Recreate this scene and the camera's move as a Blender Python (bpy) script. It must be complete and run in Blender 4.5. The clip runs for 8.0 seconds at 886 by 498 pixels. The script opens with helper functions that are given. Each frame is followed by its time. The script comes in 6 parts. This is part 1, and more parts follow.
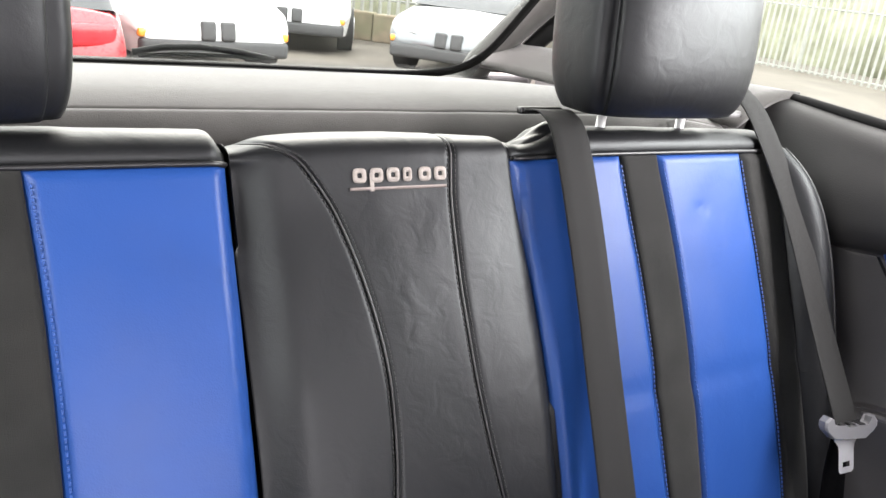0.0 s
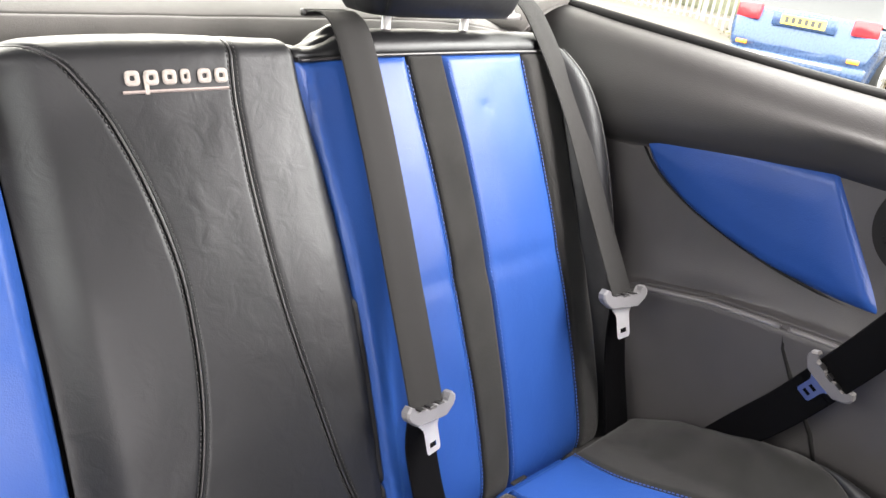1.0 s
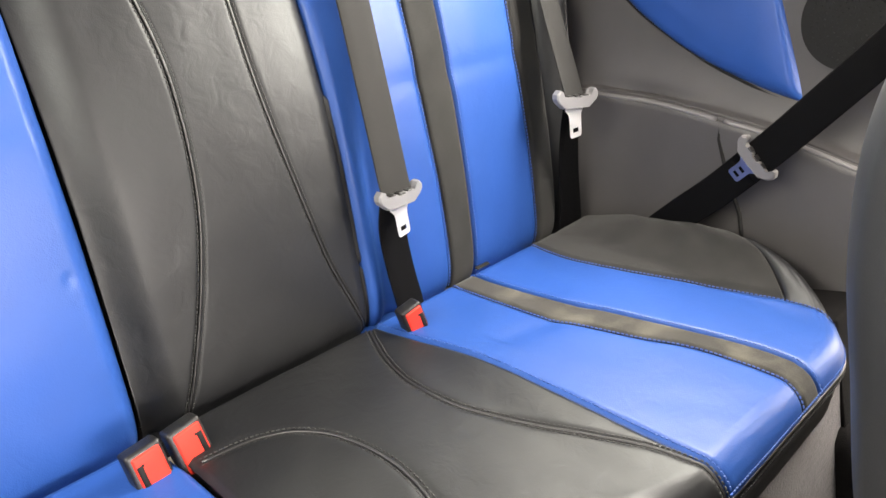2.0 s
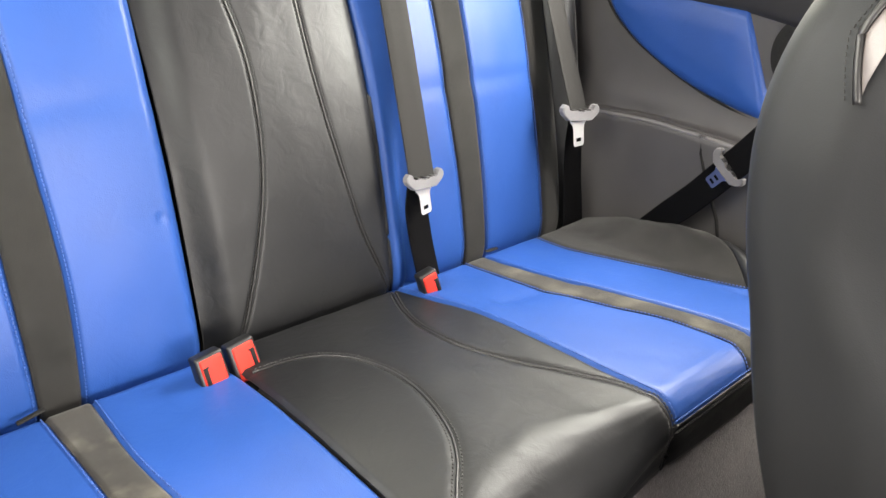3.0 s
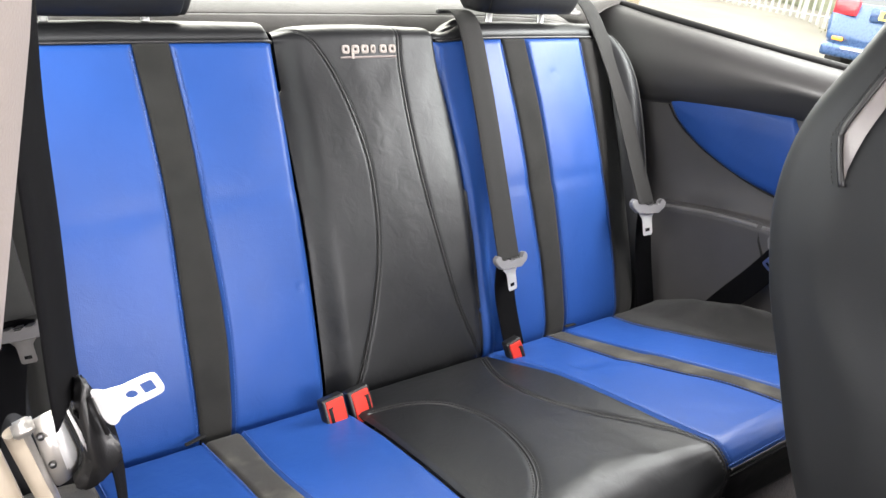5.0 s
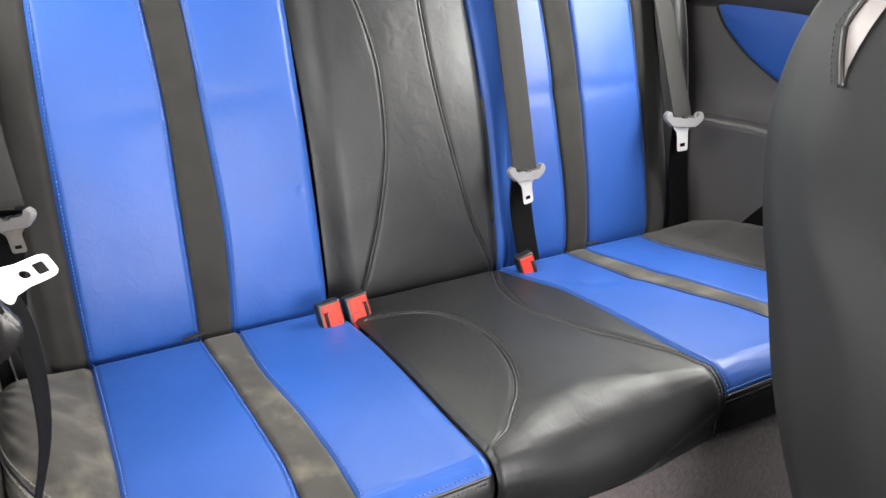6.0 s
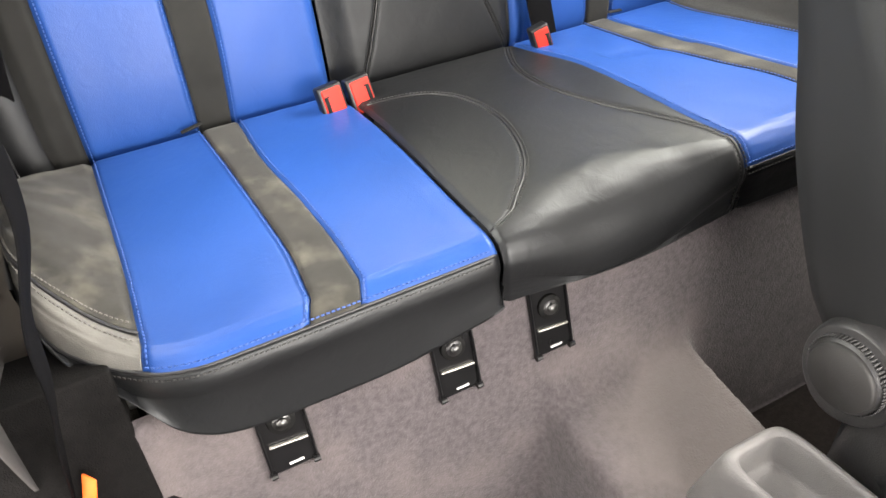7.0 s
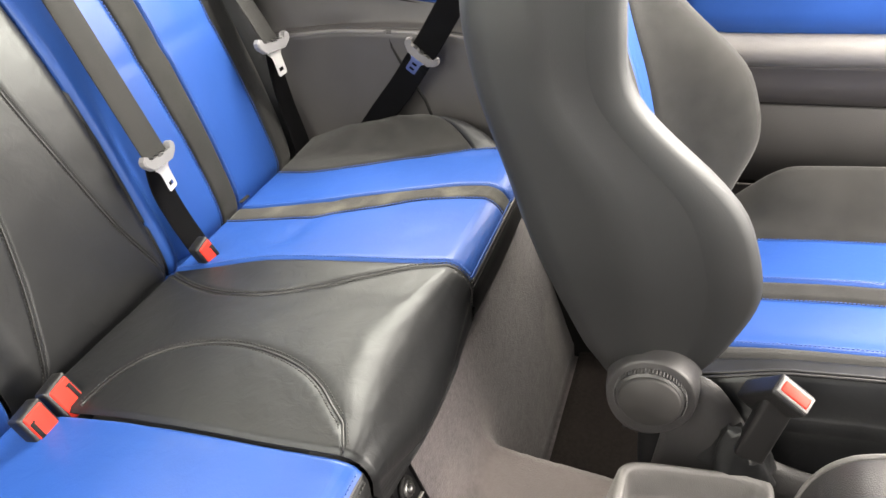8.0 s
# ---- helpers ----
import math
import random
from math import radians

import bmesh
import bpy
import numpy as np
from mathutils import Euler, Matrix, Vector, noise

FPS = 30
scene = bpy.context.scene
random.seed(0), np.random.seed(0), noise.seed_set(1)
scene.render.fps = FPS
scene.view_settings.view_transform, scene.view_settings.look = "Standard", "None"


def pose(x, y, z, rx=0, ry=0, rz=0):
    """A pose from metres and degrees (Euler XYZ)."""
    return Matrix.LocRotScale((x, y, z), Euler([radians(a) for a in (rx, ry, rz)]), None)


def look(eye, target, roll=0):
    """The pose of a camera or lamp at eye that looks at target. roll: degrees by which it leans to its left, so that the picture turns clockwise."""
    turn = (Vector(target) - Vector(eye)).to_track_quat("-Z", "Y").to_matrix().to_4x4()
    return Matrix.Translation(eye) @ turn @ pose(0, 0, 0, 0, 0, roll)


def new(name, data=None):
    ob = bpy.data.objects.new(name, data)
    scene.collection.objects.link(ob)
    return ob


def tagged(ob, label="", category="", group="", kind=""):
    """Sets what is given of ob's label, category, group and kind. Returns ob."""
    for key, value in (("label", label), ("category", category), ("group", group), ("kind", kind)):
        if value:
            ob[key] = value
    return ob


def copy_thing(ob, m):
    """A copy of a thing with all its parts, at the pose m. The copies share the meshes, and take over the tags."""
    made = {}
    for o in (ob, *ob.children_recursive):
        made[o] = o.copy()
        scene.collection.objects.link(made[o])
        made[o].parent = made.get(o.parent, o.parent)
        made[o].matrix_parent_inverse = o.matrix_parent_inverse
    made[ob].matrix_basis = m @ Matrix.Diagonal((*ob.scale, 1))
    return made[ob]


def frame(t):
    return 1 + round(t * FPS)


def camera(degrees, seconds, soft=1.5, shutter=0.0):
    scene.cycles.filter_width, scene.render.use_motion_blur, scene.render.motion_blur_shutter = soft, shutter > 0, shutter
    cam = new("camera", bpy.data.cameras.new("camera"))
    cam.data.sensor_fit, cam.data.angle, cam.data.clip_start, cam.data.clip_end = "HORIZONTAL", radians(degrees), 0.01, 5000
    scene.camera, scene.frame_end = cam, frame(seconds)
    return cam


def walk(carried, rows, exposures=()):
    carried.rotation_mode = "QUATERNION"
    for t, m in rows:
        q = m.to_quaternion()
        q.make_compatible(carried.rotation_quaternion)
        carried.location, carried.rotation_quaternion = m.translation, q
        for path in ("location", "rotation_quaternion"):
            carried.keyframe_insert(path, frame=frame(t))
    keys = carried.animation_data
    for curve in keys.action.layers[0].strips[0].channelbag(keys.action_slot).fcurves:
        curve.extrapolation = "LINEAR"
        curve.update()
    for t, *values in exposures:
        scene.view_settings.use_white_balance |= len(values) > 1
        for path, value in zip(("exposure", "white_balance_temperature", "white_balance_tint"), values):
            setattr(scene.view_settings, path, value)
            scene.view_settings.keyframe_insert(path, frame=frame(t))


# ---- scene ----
cam = camera(61.0, 8.0)
PATH = [
    (0, (-0.306, 0.256, 1.003), (0.659, 1.863, 0.304), 6.7),
    (0.2, (-0.288, 0.253, 0.992), (0.814, 1.771, 0.299), 7.4),
    (0.5, (-0.267, 0.224, 1.004), (0.949, 1.63, 0.267), 7.8),
    (1, (-0.289, 0.202, 0.982), (1.003, 1.497, 0.175), 7.8),
    (1.2, (-0.304, 0.195, 0.978), (0.984, 1.438, 0.087), 7.7),
    (1.5, (-0.328, 0.171, 0.963), (0.955, 1.344, -0.026), 7.6),
    (2, (-0.356, 0.111, 0.954), (0.893, 1.204, -0.162), 7.6),
    (3.3, (-0.521, -0.075, 0.991), (0.698, 1.149, -0.018), 9.8),
    (3.5, (-0.543, -0.094, 0.992), (0.661, 1.162, 0.006), 9.2),
    (4, (-0.588, -0.131, 1.004), (0.547, 1.227, 0.072), 7.5),
    (4.5, (-0.614, -0.161, 1.025), (0.502, 1.25, 0.152), 6.8),
    (4.7, (-0.62, -0.168, 1.035), (0.498, 1.27, 0.209), 6.2),
    (5.8, (-0.523, -0.217, 1.028), (0.448, 1.262, 0.094), 5.5),
    (6, (-0.499, -0.225, 1.014), (0.391, 1.24, -0.017), 5.2),
    (6.5, (-0.465, -0.234, 0.982), (0.244, 1.088, -0.341), 4.1),
    (7, (-0.456, -0.219, 0.977), (0.216, 0.973, -0.481), 1.9),
    (7.3, (-0.471, -0.194, 0.98), (0.312, 0.966, -0.449), -0.0),
    (7.5, (-0.496, -0.161, 0.984), (0.491, 0.93, -0.372), 0.2),
    (7.7, (-0.525, -0.12, 0.991), (0.725, 0.805, -0.267), 0.1),
    (7.8, (-0.521, -0.101, 0.997), (0.826, 0.724, -0.23), -0.3),
    (8, (-0.577, -0.004, 1.025), (0.971, 0.491, -0.14), 1.9),
]
walk(cam, [(t, look(eye, target, roll)) for t, eye, target, roll in PATH], [(0, 1.88, 6500, 16), (0.5, 2.13, 6600, 17), (1, 2.42, 6800, 16), (2, 2.88, 7300, 13), (3.5, 2.60, 7000, 12), (4.5, 2.18, 6600, 14), (6, 2.60, 6800, 12), (6.5, 2.80, 7050, 12), (7, 2.84, 7000, 11), (8, 2.90, 7300, 11)])

# ---- light ----
world = bpy.data.worlds.new("overcast_sky")
scene.world = world
world.use_nodes = True
wn, wl = world.node_tree.nodes, world.node_tree.links
wn.clear()
sky = wn.new("ShaderNodeTexSky")
sky.sky_type, sky.sun_disc = "NISHITA", False
sky.sun_elevation, sky.sun_rotation = radians(34), radians(24)
sky.air_density, sky.dust_density, sky.ozone_density = 1.0, 6.0, 1.0
white = wn.new("ShaderNodeMix")
white.data_type = "RGBA"
white.inputs["Factor"].default_value = 0.88
white.inputs["B"].default_value = (10.0, 9.7, 9.4, 1)
back = wn.new("ShaderNodeBackground")
back.inputs["Strength"].default_value = 0.27
wout = wn.new("ShaderNodeOutputWorld")
wl.new(sky.outputs[0], white.inputs["A"])
wl.new(white.outputs["Result"], back.inputs["Color"])
wl.new(back.outputs[0], wout.inputs["Surface"])

sun_data = bpy.data.lights.new("sun", "SUN")
sun_data.energy, sun_data.angle, sun_data.color = 0.4, radians(30), (1.0, 0.97, 0.93)
sun = new("sun", sun_data)
sun.matrix_world = look((2.2, 5.4, 4.2), (0, 0.4, 0.5))


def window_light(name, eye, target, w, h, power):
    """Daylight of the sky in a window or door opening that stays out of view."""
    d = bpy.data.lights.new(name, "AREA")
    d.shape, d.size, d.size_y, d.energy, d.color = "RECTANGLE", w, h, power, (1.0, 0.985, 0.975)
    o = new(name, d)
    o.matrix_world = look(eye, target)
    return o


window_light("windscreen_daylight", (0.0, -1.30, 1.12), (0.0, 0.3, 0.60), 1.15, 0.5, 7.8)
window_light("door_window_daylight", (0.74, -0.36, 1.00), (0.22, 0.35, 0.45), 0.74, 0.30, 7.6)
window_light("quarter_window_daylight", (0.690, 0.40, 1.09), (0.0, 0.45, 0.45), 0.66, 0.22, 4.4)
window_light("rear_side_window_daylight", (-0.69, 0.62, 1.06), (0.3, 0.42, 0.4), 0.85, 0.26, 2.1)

# ---- materials ----


def material(name, base, rough=0.5, metal=0.0, vary=0.12, scale=30.0, grain=0.0, grain_scale=900.0, cells=False, spec=0.5,
             stain=None, stain_amount=0.0, stain_scale=6.0, weave=0.0, sheen=0.0, coat=0.0, wrinkle=0.0, tint=None):
    """A surface with tonal variation, optional grain relief, weave lines and worn or stained areas."""
    m = bpy.data.materials.new(name)
    m.use_nodes = True
    n, l = m.node_tree.nodes, m.node_tree.links
    b = n["Principled BSDF"]
    tex = n.new("ShaderNodeTexCoord")
    no = n.new("ShaderNodeTexNoise")
    no.inputs["Scale"].default_value, no.inputs["Detail"].default_value = scale, 5
    l.new(tex.outputs["Object"], no.inputs["Vector"])
    ramp = n.new("ShaderNodeMapRange")
    ramp.inputs["To Min"].default_value, ramp.inputs["To Max"].default_value = 1 - vary, 1 + vary
    ramp.inputs["From Min"].default_value, ramp.inputs["From Max"].default_value = 0.3, 0.7
    l.new(no.outputs["Fac"], ramp.inputs["Value"])
    mul = n.new("ShaderNodeMix")
    mul.data_type, mul.blend_type = "RGBA", "MULTIPLY"
    mul.inputs["Factor"].default_value = 1
    mul.inputs["A"].default_value = (*base, 1)
    l.new(ramp.outputs["Result"], mul.inputs["B"])
    colour = mul.outputs["Result"]
    if stain:
        s = n.new("ShaderNodeTexNoise")
        s.inputs["Scale"].default_value, s.inputs["Detail"].default_value = stain_scale, 6
        l.new(tex.outputs["Object"], s.inputs["Vector"])
        r = n.new("ShaderNodeMapRange")
        r.inputs["From Min"].default_value, r.inputs["From Max"].default_value = 0.5, 0.68
        r.inputs["To Max"].default_value = stain_amount
        l.new(s.outputs["Fac"], r.inputs["Value"])
        mix = n.new("ShaderNodeMix")
        mix.data_type = "RGBA"
        mix.inputs["B"].default_value = (*stain, 1)
        l.new(r.outputs["Result"], mix.inputs["Factor"])
        l.new(colour, mix.inputs["A"])
        colour = mix.outputs["Result"]
    l.new(colour, b.inputs["Base Color"])
    rr = n.new("ShaderNodeMapRange")
    rr.inputs["To Min"].default_value, rr.inputs["To Max"].default_value = max(0.03, rough - 0.07), min(1, rough + 0.07)
    l.new(no.outputs["Fac"], rr.inputs["Value"])
    l.new(rr.outputs["Result"], b.inputs["Roughness"])
    b.inputs["Metallic"].default_value = metal
    b.inputs["Specular IOR Level"].default_value = spec
    b.inputs["Sheen Weight"].default_value = sheen
    b.inputs["Coat Weight"].default_value = coat
    if grain:
        g = n.new("ShaderNodeTexVoronoi" if cells else "ShaderNodeTexNoise")
        g.inputs["Scale"].default_value = grain_scale
        l.new(tex.outputs["Object"], g.inputs["Vector"])
        bump = n.new("ShaderNodeBump")
        bump.inputs["Strength"].default_value, bump.inputs["Distance"].default_value = grain, 0.001
        l.new(g.outputs["Distance" if cells else "Fac"], bump.inputs["Height"])
        last = bump
        if weave:
            wv = n.new("ShaderNodeTexWave")
            wv.inputs["Scale"].default_value = weave
            wv.bands_direction = "DIAGONAL"
            l.new(tex.outputs["Object"], wv.inputs["Vector"])
            b2 = n.new("ShaderNodeBump")
            b2.inputs["Strength"].default_value, b2.inputs["Distance"].default_value = 0.35, 0.0006
            l.new(wv.outputs["Fac"], b2.inputs["Height"])
            l.new(bump.outputs["Normal"], b2.inputs["Normal"])
            last = b2
        if wrinkle:
            wr = n.new("ShaderNodeTexNoise")
            wr.inputs["Scale"].default_value, wr.inputs["Detail"].default_value, wr.inputs["Distortion"].default_value = 42.0, 4, 0.8
            l.new(tex.outputs["Object"], wr.inputs["Vector"])
            b3 = n.new("ShaderNodeBump")
            b3.inputs["Strength"].default_value, b3.inputs["Distance"].default_value = wrinkle, 0.003
            l.new(wr.outputs["Fac"], b3.inputs["Height"])
            l.new(last.outputs["Normal"], b3.inputs["Normal"])
            last = b3
        l.new(last.outputs["Normal"], b.inputs["Normal"])
    if tint:
        b.inputs["Specular Tint"].default_value = (*tint, 1)
    return m


def glass(name, tint=(0.86, 0.9, 0.88)):
    m = bpy.data.materials.new(name)
    m.use_nodes = True
    n, l = m.node_tree.nodes, m.node_tree.links
    n.clear()
    out = n.new("ShaderNodeOutputMaterial")
    t = n.new("ShaderNodeBsdfTransparent")
    t.inputs["Color"].default_value = (*tint, 1)
    g = n.new("ShaderNodeBsdfGlossy")
    g.inputs["Roughness"].default_value = 0.02
    lw = n.new("ShaderNodeLayerWeight")
    lw.inputs["Blend"].default_value = 0.5
    f = n.new("ShaderNodeMath")
    f.operation = "POWER"
    f.inputs[1].default_value = 4.0
    l.new(lw.outputs["Facing"], f.inputs[0])
    mix = n.new("ShaderNodeMixShader")
    l.new(f.outputs[0], mix.inputs[0])
    l.new(t.outputs[0], mix.inputs[1])
    l.new(g.outputs[0], mix.inputs[2])
    l.new(mix.outputs[0], out.inputs["Surface"])
    return m


BLUE = material("blue_leather", (0.0128, 0.050, 0.200), 0.39, spec=0.23, wrinkle=0.16, vary=0.06, scale=9, grain=0.12, grain_scale=700, cells=True,
                stain=(0.015, 0.062, 0.26), stain_amount=0.3, stain_scale=5)
BLACK = material("black_leather", (0.0050, 0.0053, 0.0060), 0.46, spec=0.36, wrinkle=0.24, tint=(0.95, 0.98, 1.0), vary=0.10, scale=9, grain=0.06, grain_scale=800, cells=True,
                 stain=(0.0065, 0.0068, 0.0072), stain_amount=0.35, stain_scale=7)
SHELL_LEATHER = material("matte_black_leather", (0.0086, 0.0088, 0.0094), 0.60, tint=(0.92, 0.97, 1.0), vary=0.12, scale=9, grain=0.08, grain_scale=800, cells=True, spec=0.44,
                         stain=(0.0125, 0.0121, 0.0122), stain_amount=0.4, stain_scale=6)
SUEDE = material("charcoal_suede", (0.0165, 0.0166, 0.0158), 0.9, vary=0.22, scale=22, grain=0.5, grain_scale=1500,
                 stain=(0.0235, 0.0232, 0.0215), stain_amount=0.40, stain_scale=9, sheen=0.10, spec=0.1)
SUEDE_WORN = material("worn_charcoal_suede", (0.026, 0.025, 0.022), 0.9, vary=0.22, scale=26, grain=0.5, grain_scale=1500,
                      stain=(0.085, 0.080, 0.064), stain_amount=0.8, stain_scale=17, sheen=0.10, spec=0.1)
THREAD_BLUE = material("blue_thread", (0.014, 0.054, 0.215), 0.6, vary=0.2, scale=200)
THREAD_BLACK = material("grey_thread", (0.014, 0.014, 0.014), 0.6, vary=0.2, scale=200)
THREAD_PALE = material("pale_grey_thread", (0.085, 0.08, 0.072), 0.7, vary=0.2, scale=200)
PIPING = material("black_piping", (0.012, 0.012, 0.013), 0.4, vary=0.1)
GAP = material("seat_foam_gap", (0.01, 0.01, 0.01), 0.9)
WEBBING = material("grey_black_webbing", (0.0138, 0.0138, 0.0134), 0.75, vary=0.1, spec=0.2, scale=60, grain=0.4, grain_scale=1500, weave=420)
WEBBING_DARK = material("black_webbing", (0.0024, 0.0024, 0.0028), 0.85, vary=0.1, spec=0.06, scale=60, grain=0.4, grain_scale=1500, weave=420)
GREY_PLASTIC = material("mid_grey_plastic", (0.15, 0.15, 0.155), 0.42, vary=0.06, grain=0.15, grain_scale=1200)
BLACK_PLASTIC = material("black_plastic", (0.006, 0.006, 0.0065), 0.42, vary=0.1, grain=0.2, grain_scale=1200)
RED = material("red_button_plastic", (0.46, 0.028, 0.018), 0.50, vary=0.05, spec=0.2)
STEEL = material("bright_tongue_steel", (0.74, 0.74, 0.74), 0.40, 0.35, vary=0.08)
KEEPER_STEEL = material("pressed_keeper_steel", (0.50, 0.48, 0.45), 0.32, 0.75, vary=0.12, scale=60)
BLUED = material("blued_tongue_steel", (0.34, 0.40, 0.60), 0.3, 0.9, vary=0.08)
TRIM = material("charcoal_moulded_trim", (0.021, 0.0203, 0.0202), 0.60, vary=0.08, spec=0.33, scale=14, grain=0.16, grain_scale=700, cells=True,
                stain=(0.027, 0.0258, 0.0248), stain_amount=0.4, stain_scale=4)
TRIM_DARK = material("dark_lower_trim", (0.038, 0.0355, 0.0355), 0.50, vary=0.1, spec=0.42, scale=12, grain=0.16, grain_scale=700, cells=True,
                     stain=(0.034, 0.030, 0.030), stain_amount=0.5, stain_scale=5)
TRIM_LOW = material("charcoal_grained_trim", (0.047, 0.0448, 0.0450), 0.52, vary=0.1, spec=0.42, scale=12, grain=0.16, grain_scale=700, cells=True,
                    stain=(0.039, 0.0368, 0.0372), stain_amount=0.5, stain_scale=5)
BEIGE = material("pale_beige_pillar_trim", (0.18, 0.155, 0.14), 0.6, vary=0.04, scale=10, grain=0.2, grain_scale=900)
LINER = material("pale_grey_headliner", (0.30, 0.295, 0.29), 0.95, vary=0.05, scale=40, grain=0.5, grain_scale=1200)
SHELF = material("grey_felt_parcel_shelf", (0.060, 0.057, 0.053), 0.95, vary=0.1, scale=40, grain=0.6, grain_scale=900, sheen=0.2)
CARPET = material("mauve_grey_carpet", (0.064, 0.056, 0.059), 1.0, vary=0.24, scale=150, grain=1.0, grain_scale=420, spec=0.1, sheen=0.2,
                  stain=(0.115, 0.098, 0.096), stain_amount=0.6, stain_scale=8)


def worn_lit_patch(m, centre, radii, colour, amount):
    """Pale ragged area on a surface in the cabin: tread wear, with light from above put into the colour."""
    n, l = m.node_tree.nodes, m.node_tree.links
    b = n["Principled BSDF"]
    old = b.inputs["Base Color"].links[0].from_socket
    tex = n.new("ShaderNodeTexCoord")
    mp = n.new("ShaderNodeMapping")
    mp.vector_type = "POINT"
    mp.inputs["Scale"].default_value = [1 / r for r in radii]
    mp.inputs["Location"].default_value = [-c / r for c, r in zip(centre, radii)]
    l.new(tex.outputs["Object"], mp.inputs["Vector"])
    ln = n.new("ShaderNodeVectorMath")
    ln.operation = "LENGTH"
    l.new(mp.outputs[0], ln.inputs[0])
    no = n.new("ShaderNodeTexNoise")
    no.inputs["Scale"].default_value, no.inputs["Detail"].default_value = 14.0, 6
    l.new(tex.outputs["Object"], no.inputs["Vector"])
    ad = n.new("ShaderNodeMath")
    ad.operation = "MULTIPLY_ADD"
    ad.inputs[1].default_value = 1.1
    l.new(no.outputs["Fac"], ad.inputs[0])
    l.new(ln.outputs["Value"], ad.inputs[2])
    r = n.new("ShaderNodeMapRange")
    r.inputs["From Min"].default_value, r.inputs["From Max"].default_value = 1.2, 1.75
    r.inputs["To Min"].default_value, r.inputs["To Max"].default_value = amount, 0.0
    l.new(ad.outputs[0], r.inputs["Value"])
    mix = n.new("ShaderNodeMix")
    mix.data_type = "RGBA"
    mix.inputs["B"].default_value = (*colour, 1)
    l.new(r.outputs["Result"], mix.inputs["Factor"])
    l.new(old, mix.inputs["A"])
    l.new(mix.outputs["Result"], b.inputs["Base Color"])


# Dusty tunnel top, with the light it catches painted in.
worn_lit_patch(CARPET, (0.025, 0.03, 0.2), (0.105, 0.12, 0.3), (0.125, 0.109, 0.105), 0.75)
STEEL_BLACK = material("black_painted_steel", (0.0035, 0.0035, 0.004), 0.30, vary=0.1, spec=0.30)
BOLT = material("zinc_bolt", (0.13, 0.13, 0.13), 0.4, 1.0)
STICKER = material("pale_sticker", (0.6, 0.6, 0.6), 0.5)
ORANGE = material("orange_tag_fabric", (0.80, 0.12, 0.008), 0.7, vary=0.1)
CREAM = material("cream_plastic_sleeve", (0.32, 0.275, 0.215), 0.45, vary=0.08)
EMBROIDERY = material("silver_grey_embroidery", (0.30, 0.265, 0.24), 0.6, vary=0.15, scale=300, grain=0.6, grain_scale=1500)
EMBROIDERY_RED = material("rose_embroidery", (0.30, 0.25, 0.23), 0.6, vary=0.1, scale=300)
RUBBER = material("black_rubber_seal", (0.005, 0.005, 0.005), 0.7, spec=0.2)
# Sill carpet taken down to near black so the recess's shade is in its colour.
FOOT_CARPET = material("shaded_sill_carpet", (0.0045, 0.0042, 0.0042), 1.0, vary=0.35, scale=130, grain=1.0, grain_scale=650, spec=0.1)
CONSOLE = material("mid_grey_console_plastic", (0.115, 0.111, 0.110), 0.45, vary=0.06, grain=0.3, grain_scale=700, cells=True)
CONSOLE_DARK = material("dark_grey_console_plastic", (0.021, 0.0206, 0.0215), 0.45, vary=0.06, grain=0.3, grain_scale=700, cells=True)
# Dark brown that stands in for the shade in the rear footwell.
FOOTWELL_SHADE = material("footwell_shade_brown", (0.014, 0.0115, 0.0105), 1.0, vary=0.3, scale=160, grain=1.0, grain_scale=420, spec=0.1)
# Base raised to carry the light on the upturned bolster strip.
STRIP_LEATHER = material("lit_grey_black_leather", (0.10, 0.096, 0.088), 0.55, vary=0.2, scale=30, grain=0.2, grain_scale=700, cells=True, wrinkle=0.35, spec=0.4)
PANE = glass("window_glass")

# ---- building helpers ----


def mesh(name, verts, faces, mat, parent=None, label="", smooth=True):
    me = bpy.data.meshes.new(name)
    me.from_pydata([tuple(v) for v in verts], [], faces)
    me.materials.append(mat)
    if smooth:
        me.polygons.foreach_set("use_smooth", [True] * len(me.polygons))
    me.update()
    ob = new(name, me)
    if parent:
        ob.parent = parent
    if label:
        ob["label"] = label
    return ob


def part(name, bm, mat, parent=None, label="", smooth=True):
    me = bpy.data.meshes.new(name)
    bmesh.ops.recalc_face_normals(bm, faces=bm.faces)
    bm.to_mesh(me)
    bm.free()
    me.materials.append(mat)
    if smooth:
        me.polygons.foreach_set("use_smooth", [True] * len(me.polygons))
    ob = new(name, me)
    if parent:
        ob.parent = parent
    if label:
        ob["label"] = label
    return ob


def thing(name, label, category, group="", kind=""):
    return tagged(new(name), label, category, group, kind)


def box(bm, size, m=None, bevel=0.0, seg=2):
    """A bevelled box, centred, put at the pose m."""
    g = bmesh.ops.create_cube(bm, size=1.0)["verts"]
    bmesh.ops.scale(bm, vec=size, verts=g)
    if bevel:
        es = list({e for v in g for e in v.link_edges})
        r = bmesh.ops.bevel(bm, geom=es, offset=bevel, segments=seg, affect="EDGES", profile=0.6)
        g = list({v for f in r["faces"] for v in f.verts} | {v for v in g if v.is_valid})
    if m is not None:
        bmesh.ops.transform(bm, matrix=m, verts=g)
    return g


def cyl(bm, r1, r2, h, m=None, seg=24):
    g = bmesh.ops.create_cone(bm, cap_ends=True, segments=seg, radius1=r1, radius2=r2, depth=h)["verts"]
    if m is not None:
        bmesh.ops.transform(bm, matrix=m, verts=g)
    return g


